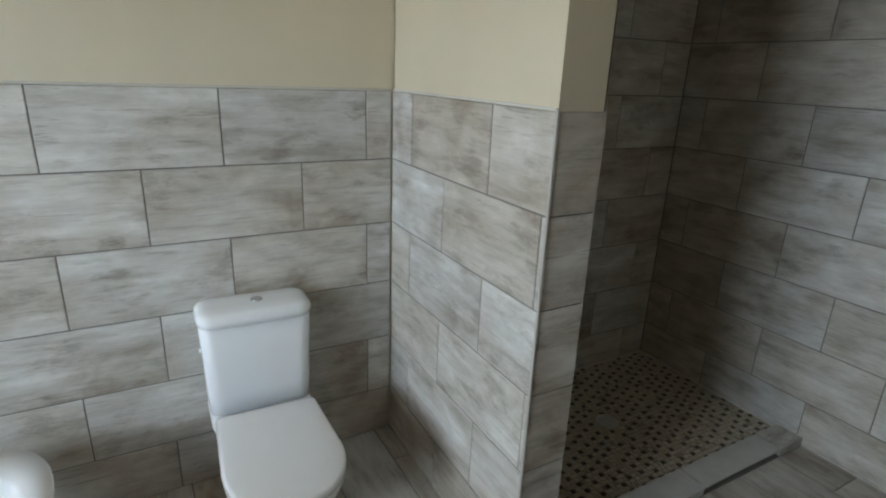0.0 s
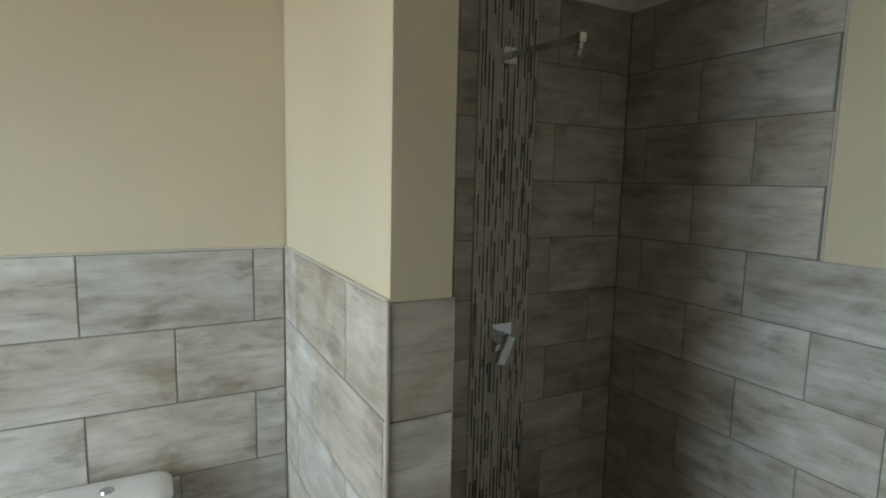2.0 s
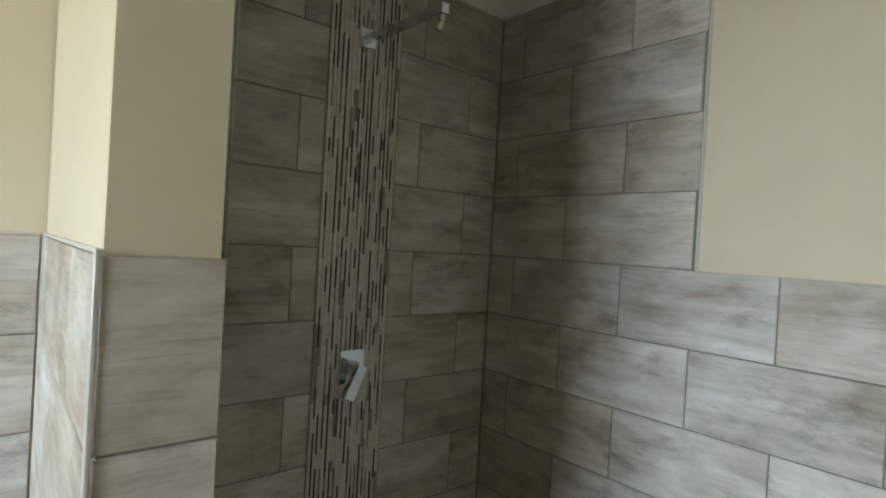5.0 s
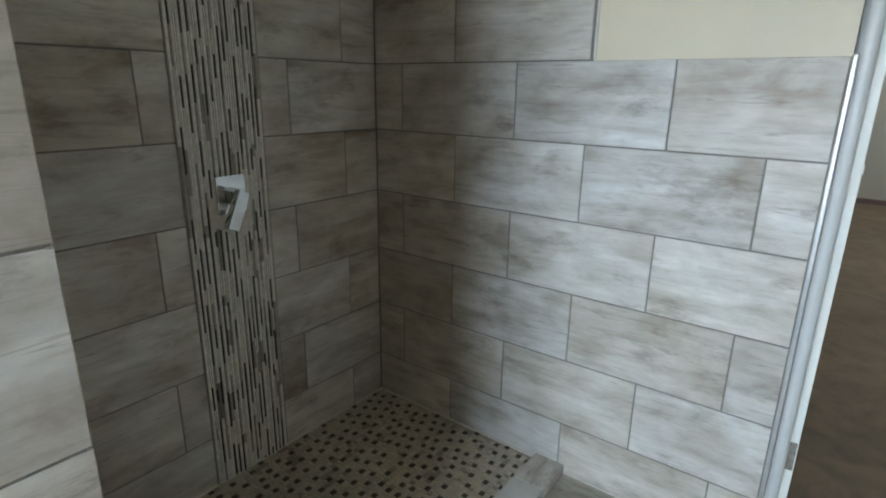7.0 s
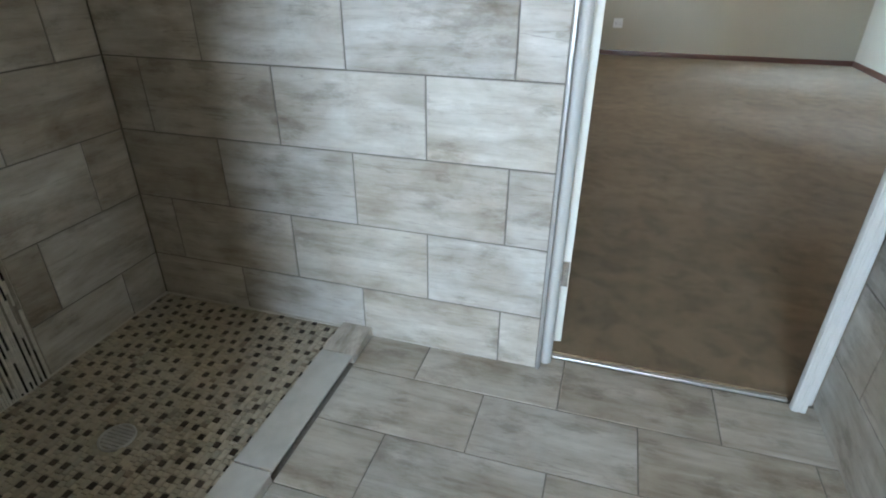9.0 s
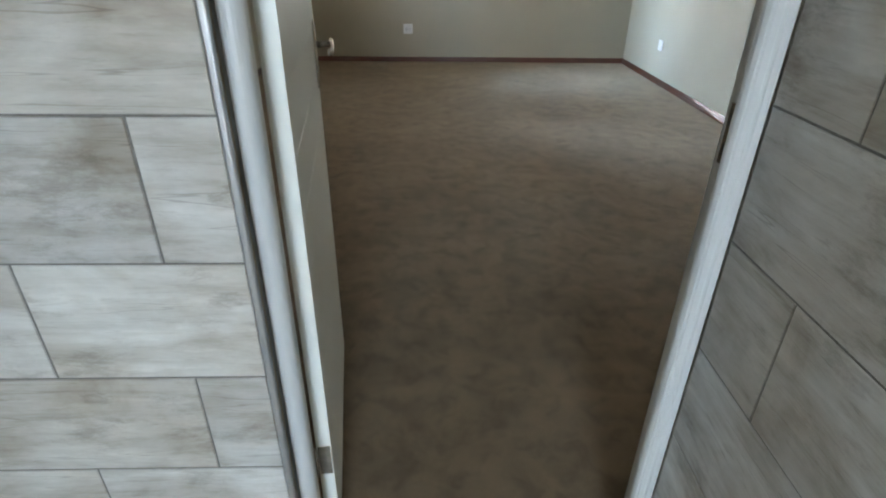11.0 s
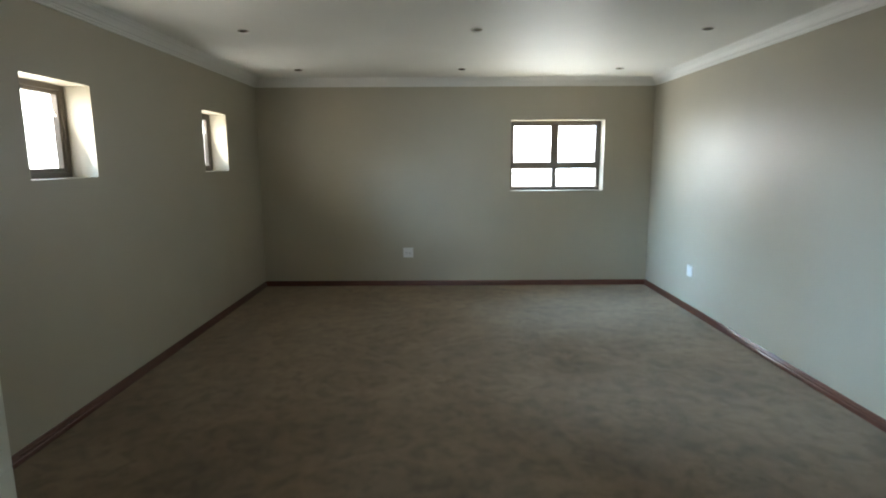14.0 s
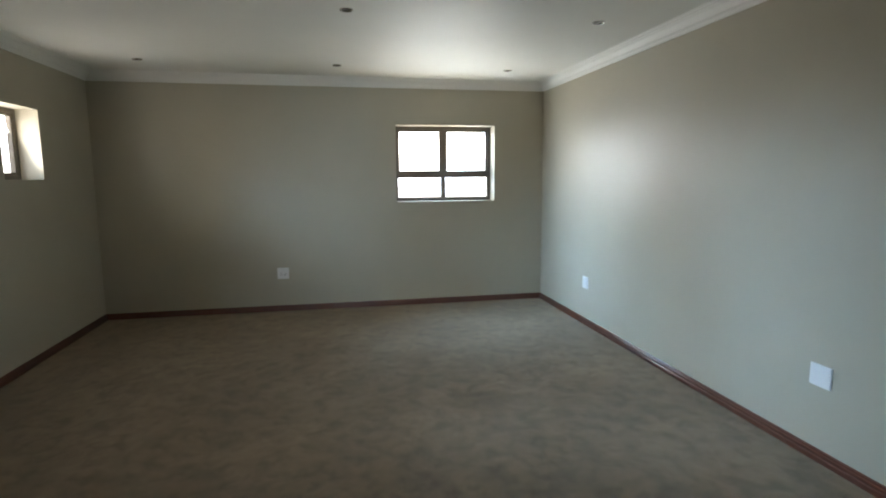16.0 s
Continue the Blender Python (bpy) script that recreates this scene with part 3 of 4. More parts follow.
lever_handle(door, -1)
lever_handle(door, 1)
for hz in (0.236, 1.70):
    bm = boxes((-0.0018, -0.0004, 0.003, 0.033, hz, hz + 0.098), bevel=0.0004)
    hinge = part("hinge", bm, STEEL, door, "steel butt hinge")
    bm = bmesh.new()
    cylinder(bm, (-0.006, 0.040, hz), (-0.006, 0.040, hz + 0.098), 0.0055, sides=12)
    part("knuckle", bm, STEEL, hinge, smooth=True)

# ---- windows ----


def bar(bm, y0, y1, z0, z1, x0=0.0, x1=0.045):
    box(bm, x0, x1, y0, y1, z0, z1, bevel=0.003)


def window_unit(name, w, h, m, columns, transom, label):
    """Bronze aluminium window, built in its own y-z plane with x going outwards; y from 0 to w, z from 0 to h."""
    win = thing(name, None, m=m, label=label, category="window", kind="structure")
    f = 0.034
    bm = bmesh.new()
    bar(bm, 0, f, 0, h)
    bar(bm, w - f, w, 0, h)
    bar(bm, f, w - f, 0, f)
    bar(bm, f, w - f, h - f, h)
    part("window_frame", bm, BRONZE, win)
    step = w / columns
    if transom:
        bm = bmesh.new()
        bar(bm, f, w - f, transom - 0.024, transom + 0.024, 0.002, 0.047)
        part("transom", bm, BRONZE, win)
    for c in range(1, columns):
        bm = bmesh.new()
        bar(bm, c * step - 0.02, c * step + 0.02, f, transom - 0.024 if transom else h - f, 0.004, 0.044)
        if transom:
            bar(bm, c * step - 0.02, c * step + 0.02, transom + 0.024, h - f, 0.004, 0.044)
        part("mullion", bm, BRONZE, win)
    for c in range(columns):
        a = c * step + (f if c == 0 else 0.02)
        b = (c + 1) * step - (f if c == columns - 1 else 0.02)
        spans = [(f, transom - 0.024, False), (transom + 0.024, h - f, True)] if transom else [(f, h - f, True)]
        for z0, z1, opening in spans:
            s = 0.026 if opening else 0.008
            bm = bmesh.new()
            bar(bm, a, a + s, z0, z1, 0.008, 0.05)
            bar(bm, b - s, b, z0, z1, 0.008, 0.05)
            bar(bm, a + s, b - s, z0, z0 + s, 0.008, 0.05)
            bar(bm, a + s, b - s, z1 - s, z1, 0.008, 0.05)
            sash = part("sash", bm, BRONZE, win)
            pane = part("pane", boxes((0.026, 0.030, a + s - 0.003, b - s + 0.003, z0 + s - 0.003, z1 - s + 0.003)), GLASS, sash, "clear glass pane")
            pane.visible_shadow = False
            if opening:
                bm = boxes((-0.012, 0.007, (a + b) / 2 - 0.012, (a + b) / 2 + 0.012, z0 + 0.004, z0 + 0.022), bevel=0.003)
                box(bm, -0.020, -0.012, (a + b) / 2 - 0.010, (a + b) / 2 + 0.075, z0 + 0.008, z0 + 0.020, bevel=0.003)
                part("catch", bm, BRONZE, sash, "bronze window catch")
    return win


window_unit("window_1", FWY1 - FWY0, FWZ1 - FWZ0, pose(9.858, FWY0, FWZ0), 2, 0.30, "bronze aluminium window in four panes, bright sky outside")
for i, (a, b) in enumerate(SIDE_WINDOWS):
    window_unit("window_%d" % (i + 2), b - a, SWZ1 - SWZ0, pose(b, 2.400, SWZ0, 0, 0, 90), 1, 0, "small bronze aluminium casement window, bright sky outside")
window_unit("window_4", BWY1 - BWY0, BWZ1 - BWZ0, pose(-2.98, BWY1, BWZ0, 0, 0, 180), 2, 0, "bronze aluminium bathroom window")

# ---- fittings of the carpeted room ----


def wall_plate(name, m, size, kind):
    """A switch plate in its own x-z plane, facing -y."""
    w, h = size
    bm = boxes((-w / 2, w / 2, -0.011, 0, -h / 2, h / 2), bevel=0.003, segments=2)
    ob = thing(name, bm, PLATE, m, "white square plastic wall socket on the painted wall" if kind == "socket" else "white blank plastic cover plate on the painted wall",
               "wall socket" if kind == "socket" else "cover plate", group="wall sockets")
    part("rim", boxes((-w / 2 + 0.010, w / 2 - 0.010, -0.0135, -0.0108, -h / 2 + 0.010, h / 2 - 0.010), bevel=0.001), PLATE, ob)
    if kind == "socket":
        for s in (-1, 1):
            for dx, dz in ((0, 0.012), (-0.009, -0.008), (0.009, -0.008)):
                bm = bmesh.new()
                cylinder(bm, (s * 0.024 + dx, -0.0142, dz - 0.008), (s * 0.024 + dx, -0.0134, dz - 0.008), 0.0042, sides=10)
                part("pin_hole", bm, BLACK, ob)
            part("rocker", boxes((s * 0.024 - 0.009, s * 0.024 + 0.009, -0.0165, -0.0134, 0.022, 0.038), bevel=0.001), PLATE, ob)
    return ob


wall_plate("wall_socket", pose(RX1, 0.407, 0.445, 0, 0, -90), (0.125, 0.125), "socket")
wall_plate("cover_plate", pose(8.459, RY0, 0.441, 0, 0, 180), (0.115, 0.118), "blank")
wall_plate("cover_plate", pose(5.745, RY0, 0.470, 0, 0, 180), (0.125, 0.115), "blank")
wall_plate("wall_socket", pose(5.300, RY0, 0.460, 0, 0, 180), (0.125, 0.115), "socket")


def downlight():
    bm = bmesh.new()
    sec = []
    for r, h in ((0.044, 0.0), (0.044, -0.004), (0.040, -0.006), (0.031, -0.005), (0.030, -0.001), (0.027, -0.0005)):
        sec.append([(r * math.cos(a), r * math.sin(a), h) for a in [2 * math.pi * i / 32 for i in range(32)]])
    bm = rings(sec, cap=False)
    ob = thing("ceiling_downlight", bm, STEEL, label="unlit round recessed downlight with a steel rim", category="downlight", group="ceiling downlights", smooth=True)
    bm = bmesh.new()
    cylinder(bm, (0, 0, -0.0012), (0, 0, -0.0004), 0.029, sides=28)
    part("lamp", bm, LAMP_LENS, ob, "dark unlit reflector lamp")
    return ob


first = downlight()
spots = [(7.21, -2.05), (7.21, -0.295), (7.21, 1.475), (9.02, -1.962), (9.02, -0.244), (9.02, 1.528)]
first.matrix_world = pose(*spots[0], ROOM_CEIL)
for x, y in spots[1:]:
    copy_thing(first, pose(x, y, ROOM_CEIL))

# ---- toilet ----


def superellipse(cx, cy, a, b, z, n=40, p=2.6, front=1.0):
    pts = []
    for i in range(n):
        t = 2 * math.pi * i / n
        c, s = math.cos(t), math.sin(t)
        pw = p if s > 0 else 2.2
        x = a * math.copysign(abs(c) ** (2 / pw), c)
        y = b * math.copysign(abs(s) ** (2 / pw), s)
        pts.append((cx + x, cy + (y if s > 0 else y * front), z))
    return pts


def rounded_box(cx, cy, w, d, r, z, n=8):
    pts = []
    for qx, qy, a0 in ((1, 1, 0), (-1, 1, 90), (-1, -1, 180), (1, -1, 270)):
        for i in range(n + 1):
            a = radians(a0 + 90 * i / n)
            pts.append((cx + qx * (w / 2 - r) + r * math.cos(a), cy + qy * (d / 2 - r) + r * math.sin(a), z))
    return pts


def seat_outline(cx, yb, yf, w, z, grow=0.0, n=24):
    """A seat: straight back, sides nearly straight, round front."""
    pts = []
    w2 = w / 2 + grow
    ym = yf + w2 * 1.15
    for i in range(n + 1):
        a = math.pi + math.pi * i / n
        pts.append((cx + w2 * math.copysign(abs(math.cos(a)) ** 0.85, math.cos(a)), ym + (ym - yf + grow) * math.sin(a), z))
    bw = w2 * 0.93
    pts += [(cx + bw, yb + grow - 0.012, z), (cx + bw - 0.012, yb + grow, z), (cx - bw + 0.012, yb + grow, z), (cx - bw, yb + grow - 0.012, z)]
    return pts


TX, TY = 0.347, 2.027
toilet = thing("toilet", None, m=pose(TX, TY, 0, 0, 0, -1.7), label="white close-coupled toilet with the lid down", category="toilet")
body = [(0.0, 0.100, 0.56), (0.03, 0.098, 0.56), (0.12, 0.100, 0.52), (0.22, 0.122, 0.55), (0.30, 0.155, 0.67), (0.352, 0.172, 0.715), (0.372, 0.174, 0.722)]
sec = []
for zz, hw, ln in body:
    sec.append(seat_outline(0, -0.16, -ln, hw * 2, zz))
bowl = part("bowl", rings(sec), CERAMIC, toilet, "white ceramic pan and pedestal", smooth=True)
shelf = [rounded_box(0, -0.120, w, d, 0.04, zz) for zz, w, d in ((0.24, 0.20, 0.20), (0.30, 0.27, 0.22), (0.335, 0.335, 0.235), (0.362, 0.352, 0.240), (0.370, 0.342, 0.230))]
part("pan_deck", rings(shelf), CERAMIC, toilet, smooth=True)
seat = [seat_outline(0, -0.240, -0.728, 0.352, zz, g) for zz, g in ((0.374, -0.006), (0.377, 0.0), (0.390, 0.0), (0.394, -0.004))]
part("seat", rings(seat), SEAT_PLASTIC, toilet, "white plastic seat")
lid = [seat_outline(0, -0.236, -0.732, 0.358, zz, g) for zz, g in ((0.3955, -0.006), (0.398, 0.0), (0.411, 0.001), (0.418, -0.003), (0.421, -0.012), (0.4225, -0.05), (0.423, -0.12))]
part("lid", rings(lid), SEAT_PLASTIC, toilet, "white plastic lid, closed", smooth=True)
for s in (-1, 1):
    bm = bmesh.new()
    cylinder(bm, (s * 0.075 - 0.022, -0.226, 0.391), (s * 0.075 + 0.022, -0.226, 0.391), 0.011, sides=16)
    part("hinge", bm, SEAT_PLASTIC, toilet, smooth=True)
tank = []
for zz, w, d, r in ((0.372, 0.338, 0.150, 0.04), (0.376, 0.346, 0.160, 0.045), (0.46, 0.354, 0.164, 0.045), (0.60, 0.362, 0.168, 0.045), (0.714, 0.368, 0.170, 0.045)):
    tank.append(rounded_box(0, -0.012 - d / 2, w, d, r, zz))
part("cistern", rings(tank), CERAMIC, toilet, "white tapered ceramic cistern", smooth=True)
cap = []
for zz, g in ((0.7155, -0.004), (0.718, 0.005), (0.740, 0.008), (0.753, 0.004), (0.760, -0.006), (0.764, -0.02), (0.765, -0.06)):
    cap.append(rounded_box(0, -0.099, 0.366 + 2 * g, 0.176 + 2 * g, max(0.012, 0.050 + g), zz))
clid = part("cistern_lid", rings(cap), CERAMIC, toilet, smooth=True)
bm = bmesh.new()
cylinder(bm, (0.012, -0.095, 0.7645), (0.012, -0.095, 0.769), 0.021, 0.019, 28)
part("flush_button", bm, CHROME, clid, "chrome dual flush button", smooth=False)
bm = bmesh.new()
cylinder(bm, (-0.176, -0.06, 0.585), (-0.187, -0.06, 0.585), 0.009, 0.007, sides=16)
part("side_cap", bm, CERAMIC, toilet)

# ---- bidet ----
bidet = thing("bidet", None, m=pose(-0.49, 1.62, 0), label="white ceramic bidet beside the toilet", category="bidet")
sec = [superellipse(0, 0, a, c, zz) for zz, a, c in ((0.0, 0.12, 0.22), (0.04, 0.12, 0.22), (0.16, 0.13, 0.235), (0.28, 0.19, 0.29), (0.365, 0.222, 0.322), (0.392, 0.226, 0.326), (0.402, 0.220, 0.320))]
sec += [superellipse(0, -0.03, a, c, zz) for zz, a, c in ((0.402, 0.165, 0.225), (0.392, 0.155, 0.215), (0.32, 0.135, 0.19), (0.27, 0.09, 0.14), (0.255, 0.03, 0.05))]
part("bowl", rings(sec), CERAMIC, bidet, smooth=True)
bm = bmesh.new()
cylinder(bm, (-0.05, 0.265, 0.40), (-0.05, 0.265, 0.47), 0.022, 0.020)
cylinder(bm, (-0.05, 0.265, 0.45), (-0.05, 0.16, 0.465), 0.013, 0.011)
part("tap", bm, CHROME, bidet, "chrome mixer tap")

# ---- shower fittings ----
SY = 2.013
arm = thing("wall_shower", None, m=pose(1.829, SY, 2.230, 2.1), label="square chrome shower arm without a rose, on the mosaic strip", category="shower arm")
part("wall_flange", boxes((-0.034, 0.034, -0.010, -0.001, -0.032, 0.036), bevel=0.002), CHROME, arm)
part("pipe", boxes((-0.0125, 0.0125, -0.415, -0.010, -0.012, 0.013), bevel=0.002), CHROME, arm)
part("end_block", boxes((-0.0145, 0.0145, -0.436, -0.408, -0.014, 0.018), bevel=0.002), CHROME, arm)
bm = bmesh.new()
cylinder(bm, (0, -0.422, -0.016), (0, -0.422, -0.030), 0.010)
cylinder(bm, (0, -0.422, -0.030), (0, -0.422, -0.036), 0.013)
part("swivel", bm, CHROME, arm)
bm = bmesh.new()
cylinder(bm, (0, -0.422, -0.036), (-0.008, -0.416, -0.062), 0.010, 0.011)
part("threaded_end", bm, STEEL, arm)

mixer = thing("shower_mixer", None, m=pose(1.836, SY, 1.046), label="square chrome shower mixer with a tilted lever", category="shower mixer")
part("backplate", boxes((-0.052, 0.052, -0.010, -0.001, -0.062, 0.062), bevel=0.003, segments=2), CHROME, mixer)
part("cartridge", boxes((-0.023, 0.023, -0.048, -0.010, -0.028, 0.018), bevel=0.003), CHROME, mixer)
part("lever", boxes((-0.022, 0.022, -0.022, 0.004, -0.112, 0.018), bevel=0.003), CHROME, mixer, m=pose(0.002, -0.050, 0.000, 0, 24, 0))

DRAIN = (1.829, 1.592)
drain = thing("shower_drain", None, m=pose(*DRAIN, 0.0195), label="round grey shower drain grate set in the mosaic floor", category="drain")
sec = [[(r * math.cos(a), r * math.sin(a), h) for a in [2 * math.pi * i / 32 for i in range(32)]] for r, h in ((0.052, -0.004), (0.052, 0.001), (0.046, 0.002), (0.044, -0.001))]
part("rim", rings(sec, cap=False), ALUMINIUM, drain, smooth=True)
bm = bmesh.new()
cylinder(bm, (0, 0, -0.008), (0, 0, -0.006), 0.045, sides=28)
part("trap", bm, BLACK, drain)
for k in range(-3, 4):
    half = math.sqrt(0.044 ** 2 - (k * 0.0115) ** 2)
    part("grate_bar", boxes((k * 0.0115 - 0.0047, k * 0.0115 + 0.0047, -half, half, -0.004, 0.0005), bevel=0.001), ALUMINIUM, drain)

# ---- kerb and shower floor ----
tray = thing("shower_floor", boxes((1.052, 2.528, 1.18, 2.023, -0.003, 0.0155)), FLOOR_GROUT,
             label="beige shower floor of small mosaic with dark squares", category="shower floor", kind="structure")
kerb = thing("shower_kerb", boxes((1.053, 2.527, 1.100, 1.198, -0.003, 0.034)), GROUT,
             label="low grey tiled kerb along the shower edge", category="kerb", kind="structure")
part("capping", boxes((1.062, 1.838, 1.080, 1.200, 0.034, 0.043), bevel=0.002), KERB_STONE, kerb)
part("capping", boxes((1.842, 2.348, 1.080, 1.200, 0.034, 0.043), bevel=0.002), KERB_STONE, kerb)
part("capping", boxes((2.352, 2.518, 1.080, 1.200, 0.034, 0.043), bevel=0.002), FLOOR_TILE, kerb)
part("riser", boxes((1.062, 1.838, 1.082, 1.0995, 0.001, 0.0335), bevel=0.001), FLOOR_TILE, kerb)
part("riser", boxes((2.352, 2.518, 1.082, 1.0995, 0.001, 0.0335), bevel=0.001), FLOOR_TILE, kerb)


def bead(p, q):
    """A thin uneven line of sealant along the foot of the tiles."""
    p, q = Vector(p), Vector(q)
    side = (q - p).normalized().cross(Vector((0, 0, 1)))
    sec = []
    for k in range(41):
        c = p.lerp(q, k / 40) + side * random.uniform(-0.0008, 0.0008)
        r = 0.0042 + random.uniform(-0.0012, 0.0012)
        sec.append([c + side * r * math.cos(a) + Vector((0, 0, r * math.sin(a))) for a in (0, 1.05, 2.1, 3.14, 4.2, 5.2)])
    return rings([[tuple(v) for v in s] for s in sec])


part("sealant", bead((1.072, 2.0125, 0.0200), (2.515, 2.0125, 0.0200)), SEALANT, tray, "pale sealant line", smooth=True)
part("sealant", bead((2.5165, 2.010, 0.0200), (2.5165, 1.202, 0.0200)), SEALANT, tray, "pale sealant line", smooth=True)

# ---- trims ----


def trim(name, bm, label, mat=ALUMINIUM):
    return thing(name, bm, mat, label=label, category="trim", kind="structure")


trim("trim", boxes((0.8985, 0.9065, 1.0762, 1.0842, 0, TOP + 0.003), bevel=0.002), "grey corner trim on the tiled stub wall", GREY_TRIM)
trim("trim", boxes((2.5135, 2.5275, DY1 - 0.013, DY1 + 0.001, 0, TOP + 0.004), bevel=0.004, segments=3), "polished metal edge trim where the tiles end at the door", POLISHED)
trim("trim", boxes((2.5165, 2.5275, 1.098, 1.105, TOP + 0.002, CORNICE), bevel=0.002), "pale edge trim beside the upper shower tiles", PALE_TRIM)
trim("trim", boxes((-2.9, 0.898, 2.0285, 2.0385, TOP + 0.0005, TOP + 0.006), bevel=0.001), "thin pale edge trim along the top of the tiles", PALE_TRIM)
trim("trim", prism([(0.9005, 1.0855), (0.9105, 1.0855), (0.9225, 2.028), (0.9125, 2.028)], TOP + 0.0005, TOP + 0.006), "thin pale edge trim along the top of the tiles", PALE_TRIM)


# ---- grout beds ----


def bed(parent, *args):
    part("grout", boxes(*args), GROUT, parent)


bed(wall_north, (-2.90, 0.909, 2.0325, 2.039, 0, TOP - 0.002))
bed(wall_north, (1.053, 2.527, 2.0165, 2.023, 0, CORNICE + 0.02))
part("grout", prism([(0.9045, 1.089), (0.911, 1.089), (0.923, 2.030), (0.9165, 2.030)], 0, TOP - 0.002), GROUT, wall_nib)
bed(wall_nib, (0.9125, 1.051, 1.0825, 1.089, 0, TOP - 0.002))
bed(wall_nib, (1.051, 1.0575, 1.089, 2.016, 0, CORNICE + 0.02))
bed(wall_door, (2.5215, 2.528, DY1, 2.015, 0, TOP - 0.002))
bed(wall_door, (2.5215, 2.528, 1.107, 2.015, TOP - 0.002, CORNICE + 0.02))
bed(wall_side, (1.31, 2.599, -0.415, -0.4085, 0, TOP - 0.002))

# ---- glass stick mosaic on the shower wall ----
strip = thing("mosaic_strip", boxes((1.682, 1.978, 2.0135, 2.0175, 0.012, CORNICE + 0.01)), MOSAIC_GROUT,
              label="vertical strip of pale, taupe and black glass sticks", category="mosaic", kind="structure")
stick_meshes = {}


def stick_geometry(w, h):
    c = 0.0008
    a, b = w / 2, h / 2
    co = [(sx * (a - k), y, sz * (b - k)) for k, y in ((0, 0.0), (0, -0.0035), (c, -0.0045)) for sx, sz in ((-1, -1), (1, -1), (1, 1), (-1, 1))]
    fs = [(8, 9, 10, 11)] + [(q + i, q + (i + 1) % 4, q + 4 + (i + 1) % 4, q + 4 + i) for q in (0, 4) for i in range(4)]
    return co, fs


rng = random.Random(11)
loose = {"light": ([], []), "mid": ([], []), "dark": ([], [])}
count = 0
thin = True
x = 1.6835
while x < 1.972:
    thin = not thin
    kindw = rng.choice((0.0068, 0.0076)) if thin else rng.choice((0.0085, 0.0110, 0.0125))
    zz = 0.014 + rng.uniform(-0.05, 0)
    dark_before = False
    while zz < CORNICE:
        ln = rng.choice((0.05, 0.07, 0.09, 0.11, 0.14, 0.17) if thin else (0.04, 0.06, 0.085, 0.11, 0.14))
        z0, z1 = max(zz, 0.014), min(zz + ln, CORNICE + 0.008)
        r = rng.random()
        if dark_before and r < 0.50:
            r += 0.42
        tone = ("dark" if r < 0.56 else "mid" if r < 0.72 else "light") if kindw < 0.008 else ("mid" if r < 0.08 else "light")
        dark_before = tone == "dark"
        if z1 - z0 > 0.012:
            w, h = kindw - 0.0011, round(z1 - z0 - 0.0012, 3)
            cx, cz = x + kindw / 2, (z0 + z1) / 2
            if 0.93 < cz < 1.62 and count < 298:
                key = (round(w, 4), h, tone)
                if key not in stick_meshes:
                    me = bpy.data.meshes.new("stick")
                    me.from_pydata(*[stick_geometry(w, h)[0], [], stick_geometry(w, h)[1]])
                    me.materials.append(STICK[tone])
                    stick_meshes[key] = me
                ob = new("stick", stick_meshes[key])
                ob.parent = strip
                ob.location = (cx, 2.0135, cz)
                count += 1
            else:
                co, fs = stick_geometry(w, h)
                base = len(loose[tone][0])
                loose[tone][0].extend([(cx + p[0], 2.0135 + p[1], cz + p[2]) for p in co])
                loose[tone][1].extend([tuple(base + i for i in f) for f in fs])
        zz += ln
    x += kindw
for tone, (co, fs) in loose.items():
    me = bpy.data.meshes.new("sticks")
    me.from_pydata(co, [], fs)
    me.materials.append(STICK[tone])
    ob = new("sticks", me)
    ob.parent = strip
    tagged(ob, kind="stuff")

# ---- mosaic of the shower floor ----
rng = random.Random(5)


def chip_geometry(w, d):
    c = 0.0012
    a, b = w / 2, d / 2
    co = [(sx * (a - k), sy * (b - k), zz) for k, zz in ((0, 0.0), (0, 0.0026), (c, 0.0038)) for sx, sy in ((-1, -1), (1, -1), (1, 1), (-1, 1))]
    fs = [(8, 9, 10, 11)] + [(q + i, q + (i + 1) % 4, q + 4 + (i + 1) % 4, q + 4 + i) for q in (0, 4) for i in range(4)]
    return co, fs


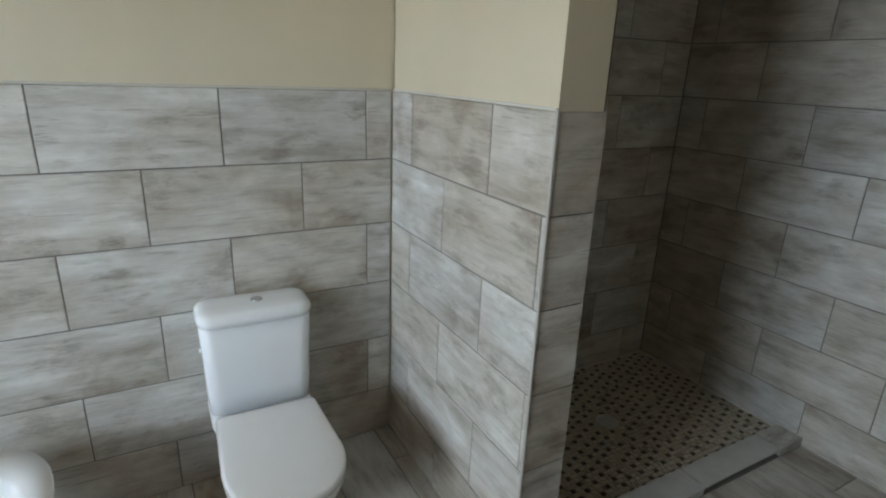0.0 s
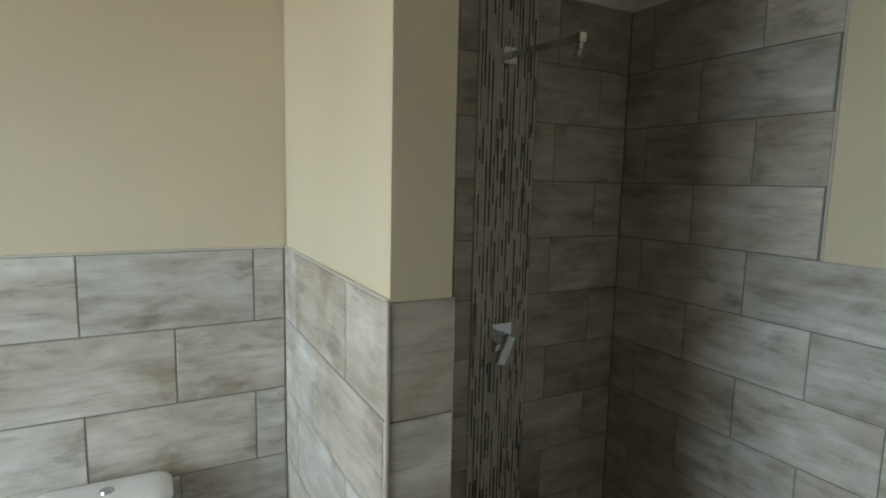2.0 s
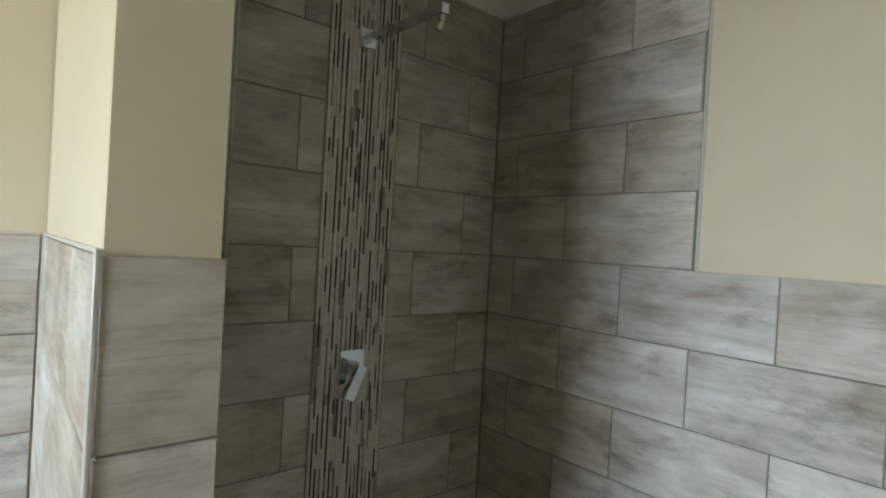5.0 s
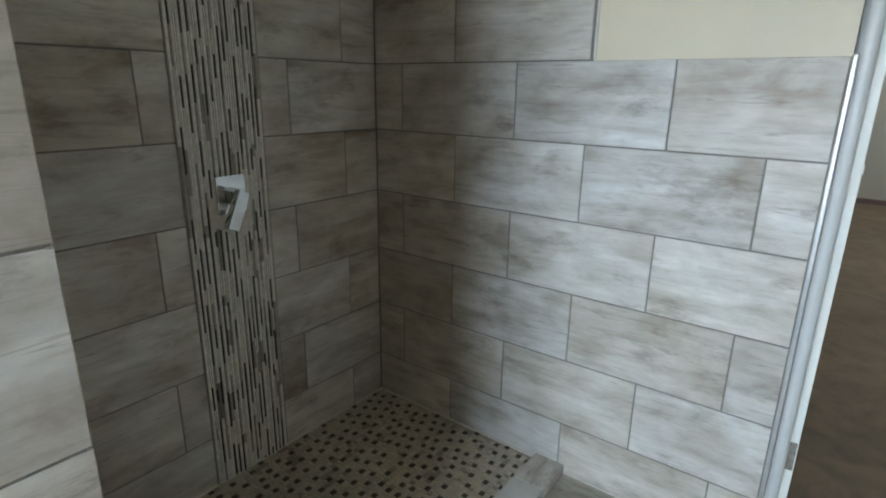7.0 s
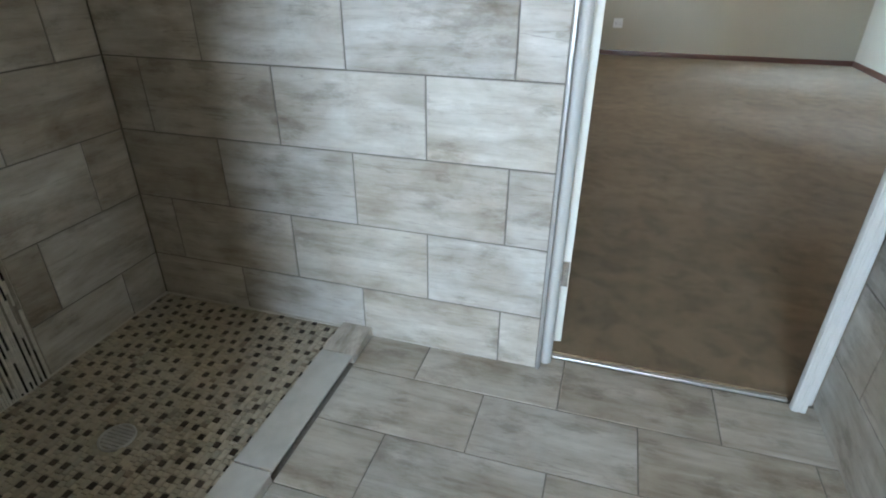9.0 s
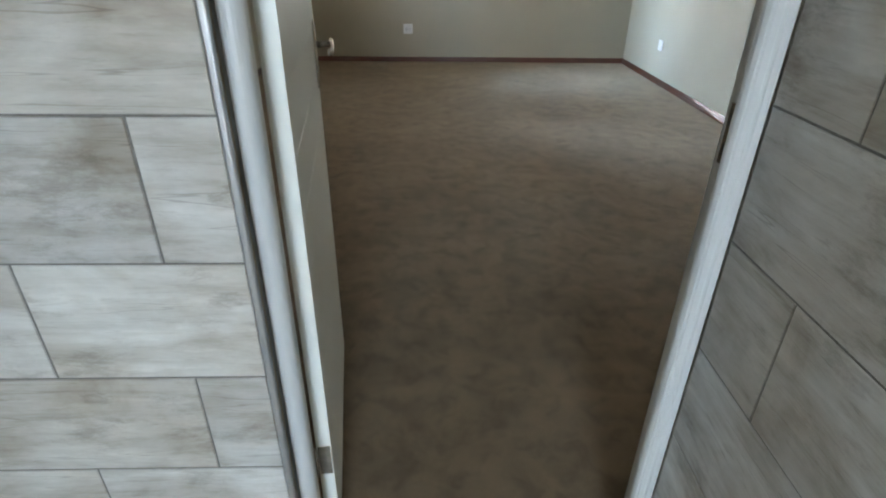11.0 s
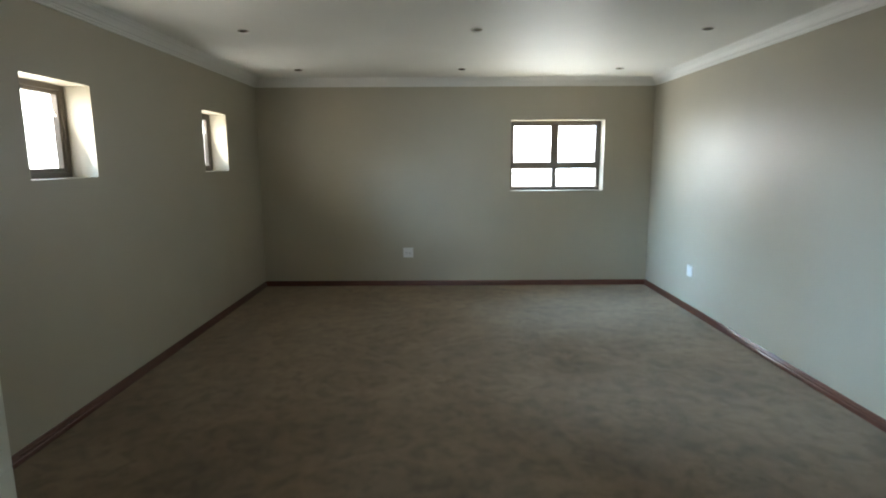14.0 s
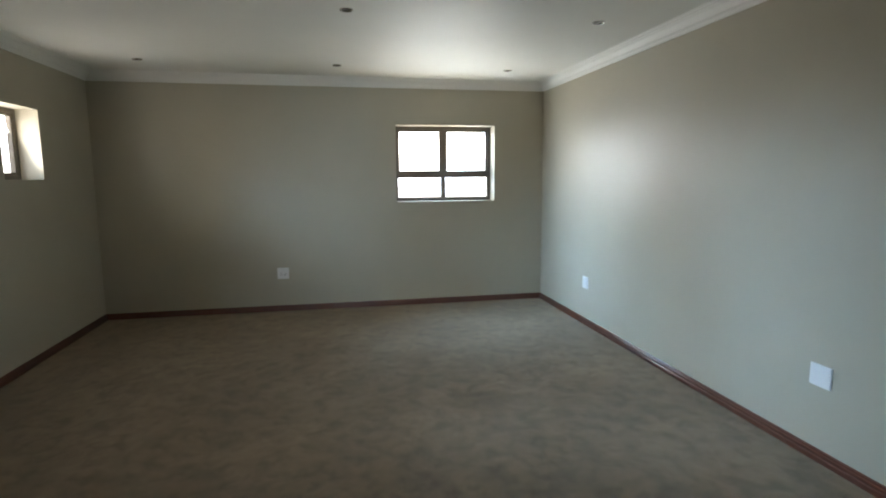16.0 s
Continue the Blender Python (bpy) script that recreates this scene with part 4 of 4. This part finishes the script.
chip_meshes = {}
chips = {"pale": ([], []), "brown": ([], []), "dark": ([], [])}
CHIP_STONE = {"pale": FLOOR_PALE, "brown": FLOOR_BROWN, "dark": FLOOR_DARK}
count = 0
PITCH = 0.0205
darks = []
ny = int((2.012 - 1.204) / PITCH)
for iy in range(ny):
    y = 1.204 + (iy + 0.5) * (2.012 - 1.204) / ny
    x = 1.064
    # a row repeats: a dark square, now and then a brown one beside it, then a run of pale pieces
    run = rng.uniform(0.0, 0.06)
    while x < 2.512:
        clear = all(abs(x + 0.011 - p) > 0.044 or y - q > 0.032 for p, q in darks[-60:])
        if run <= 0.008 and clear:
            tone, w = "dark", rng.choice((0.0215, 0.023))
            darks.append((x + w / 2, y))
            run = rng.choice((0.048, 0.060, 0.076, 0.094, 0.115))
        else:
            tone = "brown" if rng.random() < 0.09 else "pale"
            w = min(rng.choice((0.019, 0.030, 0.040)), max(run, 0.016))
            run -= w
        cx = x + w / 2
        x += w
        if cx + w / 2 > 2.517 or (cx - DRAIN[0]) ** 2 + (y - DRAIN[1]) ** 2 < 0.062 ** 2:
            continue
        co, fs = chip_geometry(w - 0.0022, PITCH - 0.0021)
        if tone == "dark" and cx > 1.75 and count < 298:
            if w not in chip_meshes:
                me = bpy.data.meshes.new("chip")
                me.from_pydata(co, [], fs)
                me.materials.append(FLOOR_DARK)
                chip_meshes[w] = me
            ob = new("chip", chip_meshes[w])
            ob.parent = tray
            ob.location = (cx, y, 0.0155)
            count += 1
        else:
            tc, tf = chips[tone]
            base = len(tc)
            tc.extend([(cx + p[0], y + p[1], 0.0155 + p[2]) for p in co])
            tf.extend([tuple(base + i for i in f) for f in fs])
for tone, (co, fs) in chips.items():
    nm, mat = tone + "_chips", CHIP_STONE[tone]
    me = bpy.data.meshes.new(nm)
    me.from_pydata(co, [], fs)
    me.materials.append(mat)
    ob = new(nm, me)
    ob.parent = tray
    tagged(ob, kind="stuff")

# ---- tiles, wall by wall ----
TP = 0.5065
lay_rows(wall_north, lambda s, z: (s, 2.030, z), (1, 0, 0),
         [(*course(k), cuts(-2.898, 0.912, 0.302 if k % 2 == 0 else 0.0545, TP)) for k in range(6)], TILE)
lay_rows(wall_nib, lambda s, z: (0.902 + 0.0127 * (-s - 1.085), -s, z), Vector((-0.0127, -1, 0)).normalized(),
         [(*course(k), cuts(-2.029, -1.085, -1.856 if k % 2 == 0 else -1.607, 0.505)) for k in range(6)], TILE)
lay_rows(wall_nib, lambda s, z: (s, 1.080, z), (1, 0, 0), [(*course(k), [0.907, 1.060]) for k in range(6)], TILE)
lay_rows(wall_nib, lambda s, z: (1.060, s, z), (0, 1, 0),
         [(*course(k), cuts(1.0890, 2.013, 1.53 if k % 2 == 0 else 1.28, 0.505)) for k in range(-4, 6)], TILE)
lay_rows(wall_north, lambda s, z: (s, 2.014, z), (1, 0, 0),
         [(*course(k), [1.061, 1.586, 1.681] if k % 2 == 0 else [1.061, 1.681]) for k in range(-4, 6)], TILE)
lay_rows(wall_north, lambda s, z: (s, 2.014, z), (1, 0, 0),
         [(*course(k), [1.979, 2.093, 2.518] if k % 2 == 0 else [1.979, 2.345, 2.518]) for k in range(-4, 6)], TILE)
lay_rows(wall_door, lambda s, z: (2.519, -s, z), (0, -1, 0),
         [(*course(k), cuts(-2.013, -(DY1 + 0.001), -1.366 if k % 2 == 0 else -1.614, 0.5045)) for k in range(6)], TILE)
lay_rows(wall_door, lambda s, z: (2.519, -s, z), (0, -1, 0),
         [(*course(k), cuts(-2.013, -1.106, -1.374 if k % 2 == 0 else -1.622, 0.508)) for k in range(-4, 0)], TILE)
lay_rows(wall_side, lambda s, z: (-s, -0.406, z), (-1, 0, 0),
         [(*course(k), cuts(-2.598, -1.305, -2.392 if k % 2 == 0 else -2.14, 0.505)) for k in range(6)], TILE)

# floor tiles: courses run along y
FW = 0.2505
k = 0
while True:
    x1 = 2.592 - k * FW
    x0 = x1 - FW
    if x1 < -2.85:
        break
    x0 = max(x0, -2.9)
    c = cuts(-2.60, 2.036, 0.374 if k % 2 == 0 else 0.130, 0.481)
    for a, b in zip(c, c[1:]):
        pieces = [(x0, x1, a, b)]
        if x1 > 1.062:
            b = min(b, 1.085)
            if x0 > 0.90:
                pieces = [(x0, x1, a, b)]
        for p0, p1, q0, q1 in pieces:
            if x0 < 0.915 < x1:
                p1 = min(p1, 0.915) if q0 > 1.05 else p1
            if x0 > 1.0:
                q0 = max(q0, -0.413)
            if q1 - q0 > 0.02 and p1 - p0 > 0.02:
                lay_tile(floor_bath, ((p0 + p1) / 2, (q0 + q1) / 2, 0.0), (0, 1, 0), (-1, 0, 0), q1 - q0 - GAP, p1 - p0 - GAP, FLOOR_TILE)
    k += 1
